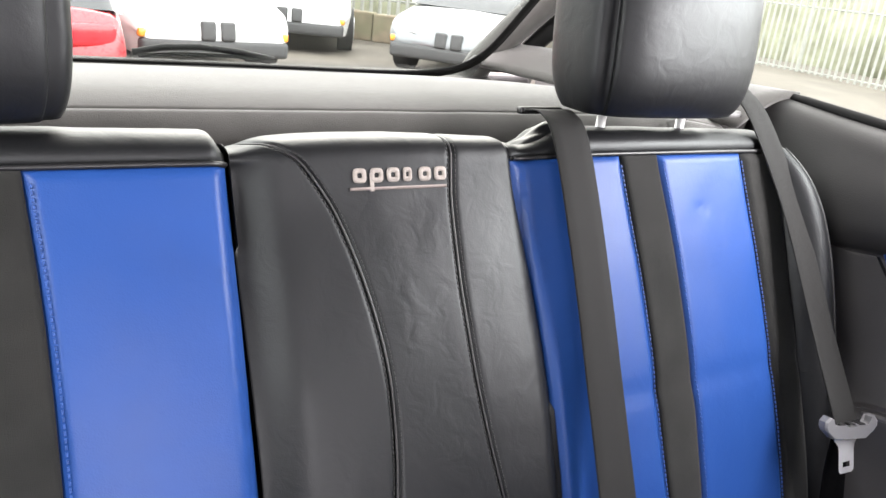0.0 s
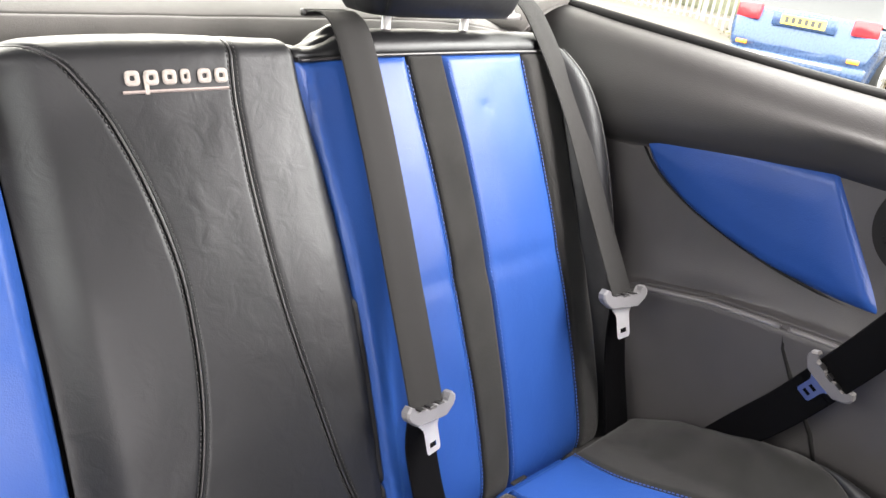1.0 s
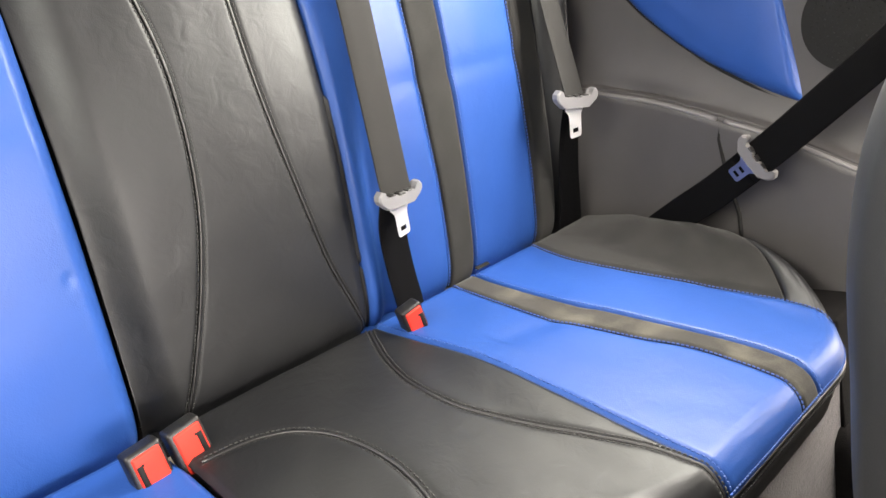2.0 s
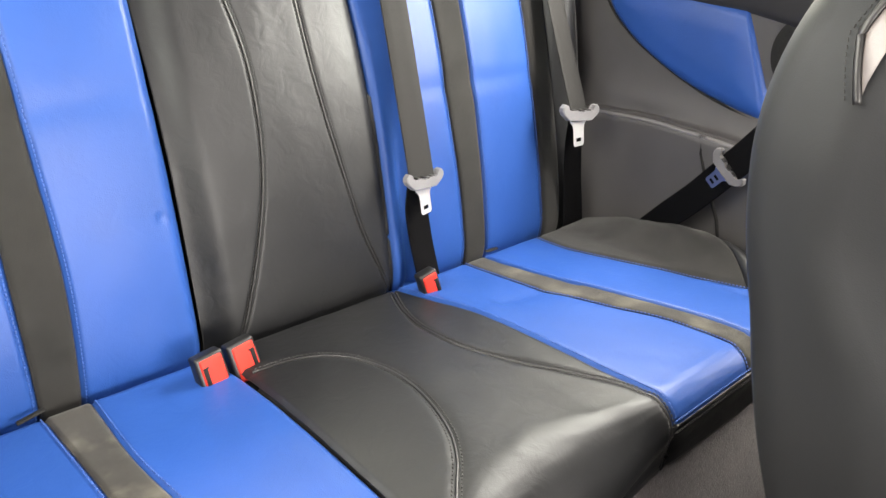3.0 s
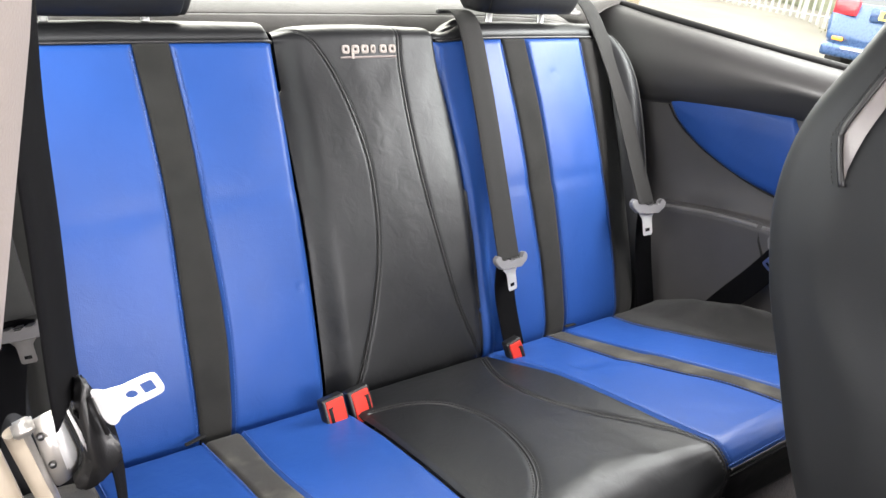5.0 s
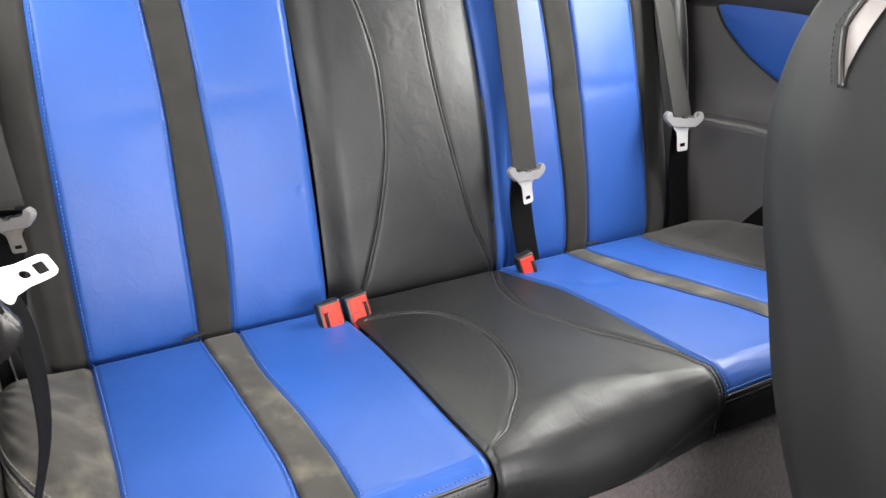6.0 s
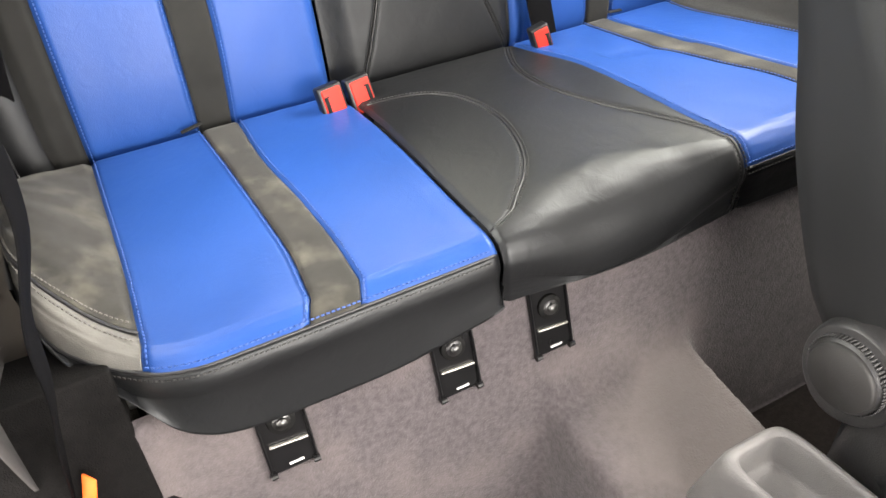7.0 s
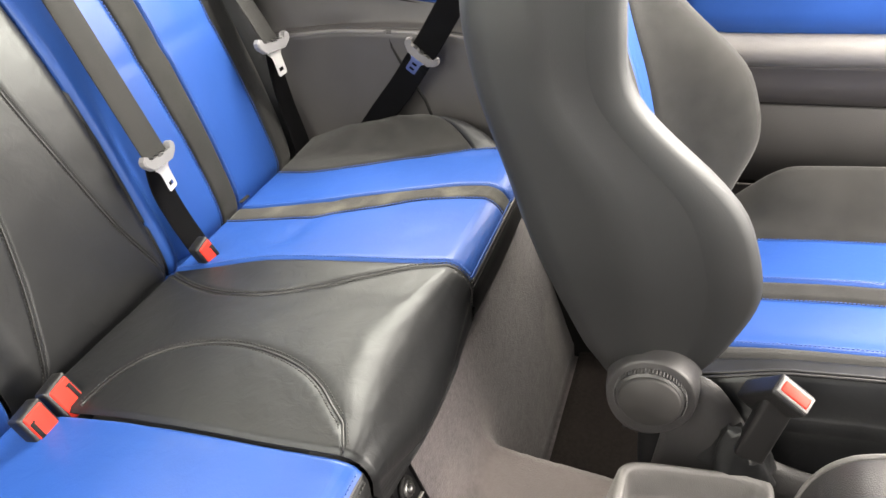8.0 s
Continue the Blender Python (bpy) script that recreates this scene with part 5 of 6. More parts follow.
def seat_bracket(x, label):
    """Pressed steel hinge bracket on the heelboard: plate with raised rails, bolt, bright bar and sticker."""
    root = thing("seat_bracket", label, "bracket", "seat brackets")
    m = frame_pose((x, 0.180, 0.300), (1, 0, 0), (0, 0.42, 0.91))
    bm = bmesh.new()
    box(bm, (0.048, 0.004, 0.096), m @ pose(0, 0, 0.0095), 0.0015, 1)
    for sx in (-1, 1):
        box(bm, (0.003, 0.006, 0.094), m @ pose(sx * 0.0238, -0.003, 0.0095), 0.001, 1)
        cyl(bm, 0.0042, 0.0042, 0.007, m @ pose(sx * 0.0225, -0.004, -0.037, 0, 90, 0), 12)
    part("plate", bm, STEEL_BLACK, root, smooth=False)
    bm = bmesh.new()
    cyl(bm, 0.0150, 0.0140, 0.005, m @ pose(0, -0.004, 0.022, 90, 0, 0), 28)
    part("washer", bm, RUBBER, root)
    bm = bmesh.new()
    cyl(bm, 0.0098, 0.0090, 0.004, m @ pose(0, -0.0065, 0.022, 90, 0, 0), 28)
    cyl(bm, 0.0066, 0.0060, 0.007, m @ pose(0, -0.009, 0.022, 90, 0, 0), 6)
    part("bolt", bm, BOLT, root, "dull zinc bolt")
    bm = bmesh.new()
    box(bm, (0.040, 0.004, 0.0024), m @ pose(0.001, -0.004, -0.005, 12, 5, 0), 0.0009, 2)
    part("bright_edge", bm, KEEPER_STEEL, root, "bright folded edge")
    bm = bmesh.new()
    box(bm, (0.015, 0.0012, 0.0022), m @ pose(0.003, -0.0030, -0.031), 0, 1)
    part("sticker", bm, STICKER, root, "small pale sticker", smooth=False)
    return root


for x in (-0.404, -0.212, -0.089):
    seat_bracket(x, "black steel seat bracket bolted to the carpeted heelboard")

def belt_flap():
    """Crumpled leather flap round the slot where the centre belt leaves the seat back, over a dark plastic lip."""
    root = thing("belt_outlet", "crumpled black leather flap round the belt slot on the seat back", "belt guide")
    vs, nu, nv = [], 44, 26
    for j in range(nv):
        for i in range(nu):
            u, w = i / (nu - 1) * 2 - 1, j / (nv - 1) * 2 - 1
            k = 1 - smooth01(math.sqrt(u * u + w * w) / 0.95)
            h = 0.011 * k + 0.006 * noise.noise(Vector((u * 2.6 + w, w * 3.4, 2.0))) * k + 0.003 * math.sin(8 * u + 5 * w) * k
            vs.append(back_at(0.190 + 0.062 * u, 0.606 + 0.036 * w, h - 0.004))
    mesh("flap", vs, grid_faces(nu, nv), BLACK, root)
    bm = bmesh.new()
    box(bm, (0.056, 0.010, 0.008), pose(0.196, 0.922, 0.868, -8, 0, 0), 0.003, 3)
    part("slot_lip", bm, BLACK_PLASTIC, root, "dark plastic slot lip")


belt_flap()

# small tabs where the suede stripes meet the joint
for x, root in ((-0.362, left_back), (0.338, right_back)):
    bm = bmesh.new()
    box(bm, (0.030, 0.006, 0.003), pose(x, 0.641, 0.349, 0, -8 if x < 0 else 8, 6), 0.0015, 2)
    part("stripe_tab", bm, RUBBER, root, "black tab at the stripe's end")

# ---- passenger seat ----


VALANCE = lerp_table([(-0.47, 0.285), (-0.22, 0.295), (-0.18, 0.325), (-0.15, 0.366), (-0.115, 0.400), (-0.07, 0.400), (0.03, 0.36)])


def passenger_seat():
    root = thing("front_passenger_seat", "black leather bucket seat with blue and suede front", "car seat")
    CX = 0.329
    tab = [(0.345, 0.010, -0.080, -0.040, 0.190), (0.40, 0.052, -0.102, -0.030, 0.218), (0.45, 0.080, -0.118, -0.020, 0.229), (0.52, 0.118, -0.132, 0.0, 0.236), (0.57, 0.142, -0.120, 0.018, 0.239), (0.63, 0.168, -0.084, 0.04, 0.239),
           (0.72, 0.206, 0.030, 0.080, 0.241), (0.80, 0.224, 0.056, 0.105, 0.243), (0.88, 0.220, 0.062, 0.115, 0.234), (0.96, 0.193, 0.058, 0.110, 0.204),
           (1.03, 0.178, 0.060, 0.102, 0.165), (1.10, 0.170, 0.066, 0.100, 0.135), (1.15, 0.155, 0.080, 0.104, 0.115), (1.172, 0.125, 0.105, 0.112, 0.075)]
    fb, ff, fc, fw = [lerp_table([(r[0], r[k] + (0.006 if k == 4 else 0.0)) for r in tab]) for k in (1, 2, 3, 4)]

    def back(t, z):
        return Vector((CX + fw(z) * t, fb(z) - 0.036 * abs(t) ** 6.0 * min(1, (fb(z) - ff(z)) / 0.15), z))

    def front(t, z):
        a = abs(t)
        w = smooth01((a - 0.42) / 0.38)
        y = fc(z) + (ff(z) - fc(z)) * w
        y += (back(1, z).y - ff(z)) * 0.55 * smooth01((a - 0.86) / 0.14) ** 1.3
        return Vector((CX + fw(z) * t, y, z))
    zs = [0.345 + 0.827 * i / 80 for i in range(81)]
    # back shell with its rounded sides
    ts = [-1 + 2 * i / 40 for i in range(41)]
    verts = []
    for z in zs:
        row = [front(-0.93, z), front(-0.97, z)] + [front(-1, z).lerp(back(-1, z), k / 4) for k in range(4)] + [back(t, z) for t in ts] + [back(1, z).lerp(front(1, z), (k + 1) / 4) for k in range(4)] + [front(0.97, z), front(0.93, z)]
        verts += [p + Vector((0, 0.0012 * noise.noise(p * 9), 0)) for p in row]
    n = len(row)
    f = grid_faces(n, len(zs)) + [tuple(range(n))[::-1], tuple(range(n * (len(zs) - 1), n * len(zs)))]
    mesh("back_shell", verts, f, SHELL_LEATHER, root, "black leather rear shell")

    def strip(nm, t0, t1, mat, lab, z0=0.36, z1=1.165):
        vs = []
        zz = [z0 + (z1 - z0) * i / 60 for i in range(61)]
        for z in zz:
            for i in range(-1, 16):
                u = min(1, max(0, i / 14))
                t = t0 + (t1 - t0) * u
                p = front(t, z)
                e = min(u, 1 - u) * abs(t1 - t0) * fw(z)
                lift = 0.004 * smooth01(e / 0.008) + 0.001
                if i in (-1, 15):
                    lift = -0.01
                vs.append(p + Vector((0, -lift, 0)))
        mesh(nm, vs, grid_faces(17, len(zz)), mat, root, lab)
    strip("leather_wing", -0.93, -0.44, SHELL_LEATHER, "black leather wing")
    strip("blue_panel", -0.44, -0.12, BLUE, "blue leather panel")
    strip("suede_stripe", -0.12, 0.12, SUEDE, "charcoal suede stripe")
    strip("blue_panel", 0.12, 0.44, BLUE, "blue leather panel")
    strip("suede_wing", 0.44, 0.93, SUEDE, "charcoal suede wing")
    # pale shoulder patch with a piped border on the inner side
    def patch(u, z):
        return back(-1, z).lerp(front(-1, z), 0.6 + 0.4 * u)
    vs = []
    for j in range(13):
        for i in range(17):
            u = i / 16
            zl = 0.882 - 0.045 * u
            z = zl + (1.03 - zl) * j / 12
            e = min(j / 12 * 0.15, u * 0.04)
            vs.append(patch(u, z) + Vector((-0.001 - 0.004 * smooth01(e / 0.012), 0.0, 0.0)))
    mesh("shoulder_patch", vs, grid_faces(17, 13), material("grey_leather", (0.16, 0.14, 0.138), 0.35, grain=0.1, grain_scale=700, cells=True), root, "pale mauve-grey leather shoulder patch")
    edge = [patch(0, 1.03 - 0.148 * k / 16) for k in range(16)] + [patch(k / 16, 0.882 - 0.045 * k / 16) for k in range(17)]
    edge = [p + Vector((-0.003, 0, 0)) for p in edge]
    tube("patch_piping", edge, 0.0030, PIPING, root)
    stitches("stitching", [p + Vector((-0.001, 0.007, -0.004)) for p in edge], Vector((-1, 0, 0)), THREAD_BLACK, root, 0.0030, 0.0050, 0.0005)
    # cushion
    def seat(x, w, d=0.0):
        y = -0.03 - 0.50 * w
        z = 0.352 + 0.095 * w
        e = min(abs(x - 0.125), abs(0.580 - x))
        z += 0.085 * (1 - smooth01(e / 0.12)) * (1 if x > 0.35 else 0.25) * smooth01((w - 0.1) / 0.25) + 0.01 * math.sin(math.pi * w)
        z -= 0.05 * (1 - smooth01(e / 0.022)) + 0.05 * smooth01((w - 0.93) / 0.07)
        return Vector((x, y, z + d + 0.001 * noise.noise(Vector((x * 9, w * 5, 3)))))
    e = [0.125, 0.188, 0.214, 0.319, 0.361, 0.470, 0.580]
    for k, (mat, nm, lab) in enumerate(((BLACK, "side_bolster", "black leather bolster"), (SUEDE, "suede_edge", "pale suede edge strip"), (BLUE, "blue_panel", "blue leather panel"), (SUEDE, "suede_stripe", "charcoal suede stripe"),
                                         (BLUE, "blue_panel", "blue leather panel"), (SUEDE, "side_bolster", "charcoal suede bolster"))):
        pad(nm, seat, const(e[k]), const(e[k + 1]), 0.0, 1.0, 24, 50, mat, root, lab, groove=0.004)
    for x, off in ((0.214, 0.005), (0.319, -0.005), (0.361, 0.005), (0.470, -0.005)):
        stitches("stitching", [seat(x + off, k / 40, 0.001) for k in range(41)], Vector((0, 0, 1)), THREAD_BLUE, root)
    for x in (0.146, 0.153):
        tube("side_seam", [seat(x, k / 40, 0.001) for k in range(41)], 0.002, PIPING, root)
    # side of the cushion and frame under it
    bm = bmesh.new()
    box(bm, (0.42, 0.46, 0.16), pose(0.352, -0.28, 0.27, -9, 0, 0), 0.03, 3)
    part("base", bm, BLACK, root, "black leather cushion side")
    for sx in (0.17, 0.54):
        bm = bmesh.new()
        box(bm, (0.03, 0.40, 0.05), pose(sx, -0.32, 0.15), 0.006, 2)
        for yy in (-0.45, -0.17):
            box(bm, (0.025, 0.04, 0.10), pose(sx, yy, 0.10), 0.006, 2)
        part("slide_rail", bm, STEEL_BLACK, root, "black steel slide rail")
    # recliner: moulded cover with a ribbed round knob
    vs, n, rows = [], 48, 9
    for j in range(rows):
        t = j / (rows - 1)
        r = 0.058 - 0.006 * t ** 2.2
        x = 0.140 - 0.055 * math.sin(t * math.pi / 2)
        for i in range(n):
            a = i * math.tau / n
            s = 1 + 0.55 * max(0, -math.sin(a - 0.35)) ** 2 * (1 - t)
            vs.append((x, -0.052 + r * math.cos(a) * 0.94, 0.379 + r * math.sin(a) * s * 1.04))
    f = grid_faces(n, rows, True) + [tuple(range(n * (rows - 1), n * rows))]
    cov = mesh("recliner_cover", vs, f, CONSOLE_DARK, root, "dark grey moulded recliner cover")
    bm = bmesh.new()
    mm = pose(0.089, -0.051, 0.384, 0, -90, 0) @ Matrix.Scale(0.94, 4)
    cyl(bm, 0.044, 0.041, 0.030, mm, 48)
    k = part("recliner_knob", bm, CONSOLE_DARK, cov, "round recliner knob")
    bm = bmesh.new()
    cyl(bm, 0.040, 0.036, 0.006, mm @ pose(0, 0, 0.017), 48)
    part("knob_cap", bm, TRIM, k)
    bm = bmesh.new()
    for i in range(64):
        a = i * math.tau / 64
        box(bm, (0.0016, 0.0022, 0.024), mm @ pose(0.0435 * math.cos(a), 0.0435 * math.sin(a), 0.000, 0, 0, math.degrees(a)), 0)
    part("knob_ribs", bm, CONSOLE_DARK, k)
    # side valance running forward below the cushion
    vs = []
    for i in range(31):
        t = i / 30
        y = -0.075 - 0.385 * t
        for j in range(9):
            a = j / 8
            vs.append((0.128 - 0.022 * math.sin(a * math.pi) - 0.01 * a, y, 0.20 + (VALANCE(y) - 0.20) * a))
    ob = mesh("side_valance", vs, grid_faces(9, 31), CONSOLE_DARK, root, "dark grey side valance")
    ob.modifiers.new("thickness", "SOLIDIFY").thickness = 0.004
    return root


passenger_seat()

fb = thing("front_belt_buckle", "black front belt buckle stalk with red button beside the console", "belt buckle")
m = frame_pose((0.080, -0.193, 0.441), (0.1, -0.94, -0.30), (-0.55, 0.10, 0.80)) @ pose(0, 0, 0, 0, 0, -17)
bm = bmesh.new()
box(bm, (0.044, 0.027, 0.080), m @ pose(0, 0, -0.040), 0.005, 3)
box(bm, (0.024, 0.034, 0.10), pose(0.092, -0.180, 0.378, 8, 6, 0), 0.006, 3)
part("housing", bm, BLACK_PLASTIC, fb)
bm = bmesh.new()
box(bm, (0.041, 0.020, 0.005), m @ pose(0, 0, 0.0005), 0.002, 2)
part("rim", bm, CONSOLE, fb, "pale worn rim")
bm = bmesh.new()
box(bm, (0.034, 0.013, 0.005), m @ pose(0, 0, 0.002), 0.002, 2)
part("press_button", bm, RED, fb, "red press button")
vs = []
for j in range(11):
    t = j / 10
    r = 1 - 0.60 * t ** 1.2
    for i in range(26):
        a = i * math.tau / 26
        k = 1 + 0.16 * math.sin(5 * a + 4 * t) * (1 - 0.5 * t)
        vs.append((0.098 + 0.022 * r * k * math.cos(a), -0.172 + 0.010 * t + 0.044 * r * k * math.sin(a), 0.292 + 0.060 * t + 0.006 * math.sin(7 * a) * t))
mesh("stalk_boot", vs, grid_faces(26, 11, True) + [tuple(range(260, 286))], BLACK, fb, "creased black boot round the stalk")
tube("stalk", [(0.100, -0.16, 0.16), (0.098, -0.17, 0.25), (0.09, -0.185, 0.345)], 0.011, BLACK_PLASTIC, fb, n=12)


def console():
    """Low console: open oblong tray with a rounded rim, then a dark boot further forward."""
    root = thing("centre_console", "mid-grey plastic console with an open oblong tray", "console")
    x0, x1, y0, y1 = -0.036, 0.058, -0.034, -0.212

    def loop(inset, z, n=64):
        cx, cy, hx, hy = (x0 + x1) / 2, (y0 + y1) / 2, (x1 - x0) / 2 - inset, (y0 - y1) / 2 - inset
        out = []
        for i in range(n):
            c, s = math.cos(i * math.tau / n), math.sin(i * math.tau / n)
            y = cy + hy * math.copysign(abs(s) ** 0.32, s)
            out.append((cx + hx * math.copysign(abs(c) ** 0.32, c) + 0.2 * (-0.035 - y), y, z))
        return out
    levels = [(-0.010, 0.190), (-0.007, 0.225), (-0.003, 0.270), (-0.001, 0.290), (0.0015, 0.2965), (0.005, 0.299), (0.009, 0.2985), (0.0115, 0.295), (0.013, 0.285), (0.018, 0.262), (0.022, 0.255), (0.034, 0.2535)]
    verts = [p for ins, z in levels for p in loop(ins, z)]
    n = 64
    f = grid_faces(n, len(levels), True) + [tuple(range(n * (len(levels) - 1), n * len(levels)))]
    mesh("tray", verts, f, CONSOLE, root)
    # body running forward
    bm = bmesh.new()
    box(bm, (0.13, 0.55, 0.14), pose(0.008, -0.52, 0.21), 0.025, 4)
    part("body", bm, CONSOLE, root)
    # raised storage box with a rounded rear end and a pale rim
    prof = [(-0.216, 0.27), (-0.216, 0.33), (-0.218, 0.375), (-0.226, 0.405), (-0.240, 0.427), (-0.260, 0.442), (-0.30, 0.455), (-0.40, 0.462), (-0.55, 0.455)]
    py = lerp_table([(i, p[0]) for i, p in enumerate(prof)])
    pz = lerp_table([(i, p[1]) for i, p in enumerate(prof)])
    vs = []
    for i in range(33):
        y, z = py(i / 4), pz(i / 4)
        for x, dy, dz in ((-0.075, 0.0, -0.22), (-0.075, -0.010, -0.012), (-0.072, -0.003, -0.003), (-0.066, 0, 0), (0.012, 0, 0), (0.018, -0.003, -0.003), (0.021, -0.010, -0.012), (0.021, 0.0, -0.22)):
            if dz < -0.1:
                vs.append((x, y - 0.02, max(0.15, min(z, 0.26) + dz * 0.5)))
            else:
                vs.append((x, y + dy, z + dz))
    mesh("storage_box", vs, grid_faces(8, 33), CONSOLE_DARK, root, "dark grey storage box")
    tube("box_rim", [(0.0195, py(i / 4) - 0.002, pz(i / 4) - 0.003) for i in range(4, 33)], 0.0035, CONSOLE, root, "pale grey rim")
    # dark cabling beside the passenger seat
    tube("loom", [(0.078, -0.05, 0.225), (0.083, -0.12, 0.262), (0.080, -0.20, 0.255), (0.085, -0.30, 0.25)], 0.006, BLACK_PLASTIC, root, "black wiring loom", n=8)
    return root


console()

# ---- outside ----


def ground_z(x, y):
    """Height of the yard, which falls away gently beside the car."""
    return GROUND_Z - 0.06 * min(12.0, max(0.0, x - 6.0)) * smooth01((9.5 - y) / 3.0)


def outside():
    mat = material("worn_concrete", (0.105, 0.092, 0.076), 0.9, vary=0.2, scale=1.2, grain=0.6, grain_scale=40, stain=(0.070, 0.058, 0.046), stain_amount=0.7, stain_scale=0.4)
    xs = [-400, -120] + [-40 + 80 * i / 36 for i in range(37)] + [120, 400]
    verts = [(x, y, ground_z(x, y) + 0.02 * noise.noise(Vector((x * 0.4, y * 0.4, 0)))) for y in xs for x in xs]
    tagged(mesh("ground", verts, grid_faces(len(xs), len(xs)), mat), "worn brownish concrete yard falling away to one side", "ground", kind="structure")
    galv = material("galvanised_fence_steel", (0.30, 0.305, 0.28), 0.6, 0.1, vary=0.15, scale=6)
    stone = material("weathered_stone", (0.22, 0.175, 0.125), 0.9, vary=0.25, scale=5, grain=0.8, grain_scale=60, stain=(0.16, 0.17, 0.10), stain_amount=0.6, stain_scale=2)

    def fence(label, a, b, base, height, foot=GROUND_Z):
        root = thing("palisade_fence", label, "fence", "palisade fences")
        a, b = Vector(a), Vector(b)
        d = (b - a).normalized()
        s = Vector((-d.y, d.x, 0))
        count = int((b - a).length / 0.16)
        bm = bmesh.new()
        prof = [(-0.033, 0), (-0.012, -0.018), (0.012, -0.018), (0.033, 0), (0.012, -0.012), (-0.012, -0.012)]
        for z, h in ((0, 0), (1, height)):
            for u, w in prof:
                bm.verts.new((u, w, base + h))
        bm.verts.ensure_lookup_table()
        for i in range(6):
            bm.faces.new([bm.verts[k] for k in (i, (i + 1) % 6, 6 + (i + 1) % 6, 6 + i)])
        tip = bm.verts.new((0, -0.01, base + height + 0.06))
        bm.verts.ensure_lookup_table()
        for i in range(6):
            bm.faces.new((bm.verts[6 + i], bm.verts[6 + (i + 1) % 6], tip))
        me = bpy.data.meshes.new("pale")
        bm.to_mesh(me)
        bm.free()
        me.materials.append(galv)
        for i in range(count):
            o = new("pale", me)
            o.parent = root
            p = a + d * (0.16 * i)
            o.matrix_local = Matrix.Translation(p) @ Matrix.Rotation(math.atan2(d.y, d.x) + random.uniform(-0.03, 0.03), 4, "Z")
        for z in (0.25, height - 0.3):
            tube("rail", [a + s * 0.02 + Vector((0, 0, base + z)), b + s * 0.02 + Vector((0, 0, base + z))], 0.022, galv, root)
        for i in range(int((b - a).length / 2.7) + 1):
            bm = bmesh.new()
            box(bm, (0.10, 0.06, height + 0.5), Matrix.Translation(a + d * 2.7 * i + s * 0.06 + Vector((0, 0, base + height / 2 - 0.2))), 0.004, 1)
            part("post", bm, galv, root, smooth=False)
        # low stone wall under it
        wall = thing("low_wall", "low weathered stone wall under the fence", "wall", "low walls", "structure")
        L, k = (b - a).length, 0
        u = 0.0
        while u < L:
            w = random.uniform(0.45, 0.9)
            bm = bmesh.new()
            hgt = base - foot + random.uniform(-0.03, 0.03)
            box(bm, (w - 0.015, 0.32 + random.uniform(-0.03, 0.03), hgt), Matrix.Translation(a + d * (u + w / 2) - s * 0.02 + Vector((0, 0, foot + hgt / 2))) @ Matrix.Rotation(math.atan2(d.y, d.x), 4, "Z"), 0.03, 2)
            part("stone", bm, stone, wall, smooth=False)
            u += w
    fence("grey galvanised palisade fence behind the yard", (-2.4, 18.9, 0), (9.8, 9.1, 0), GROUND_Z + 0.45, 2.0)
    fence("pale galvanised palisade fence beside the yard", (15.2, 17.0, 0), (15.2, -5.0, 0), GROUND_Z - 0.20, 1.9, GROUND_Z - 0.57)
    # overgrown bank beyond the fences
    bank = material("overgrown_bank", (0.17, 0.175, 0.12), 0.95, vary=0.35, scale=2.5, grain=0.8, grain_scale=20, stain=(0.26, 0.25, 0.20), stain_amount=0.7, stain_scale=1.3)
    for nm, a, b, h in (("backdrop", (-6.0, 22.5), (14.5, 14.5), 3.4), ("backdrop", (17.6, 19.0), (17.6, -9.0), 3.0)):
        vs = []
        for i in range(61):
            for j in range(13):
                u, w = i / 60, j / 12
                p = Vector((a[0] + (b[0] - a[0]) * u, a[1] + (b[1] - a[1]) * u, GROUND_Z - 0.05 + h * w * (0.85 + 0.25 * noise.noise(Vector((u * 14, 3, 0))))))
                vs.append((p.x + 1.2 * w * w + 0.35 * noise.noise(p * 1.1), p.y + 0.9 * w * w + 0.35 * noise.noise(p * 1.3 + Vector((5, 0, 0))), p.z))
        tagged(mesh(nm, vs, grid_faces(13, 61), bank), "dusty overgrown bank beyond the fence", "bank", kind="structure")

    # dry weeds and ivy along the side fence
    leaf = material("dusty_ivy_leaf", (0.11, 0.11, 0.055), 0.7, vary=0.4, scale=3)
    verts, faces = [], []
    rng = random.Random(5)
    for i in range(5000):
        y = rng.uniform(-4, 12.5)
        dens = 0.5 + 0.5 * noise.noise(Vector((y * 0.6, 1, 2)))
        z = GROUND_Z - 0.55 + rng.random() ** 2 * (0.2 + 0.45 * dens)
        c = Vector((14.9 - rng.uniform(-0.1, 0.25), y, z))
        r = rng.uniform(0.015, 0.045)
        a = Vector((rng.uniform(-1, 1), rng.uniform(-1, 1), rng.uniform(-1, 1))).normalized() * r
        b = a.cross(Vector((rng.uniform(-1, 1), rng.uniform(-1, 1), rng.uniform(-1, 1)))).normalized() * r * 0.7
        k = len(verts)
        verts += [c - a, c + b, c + a, c - b]
        faces.append((k, k + 1, k + 2, k + 3))
    tagged(mesh("fence_weeds", verts, faces, leaf, smooth=False), "dusty weeds and ivy along the fence foot", "weeds", kind="stuff")


outside()


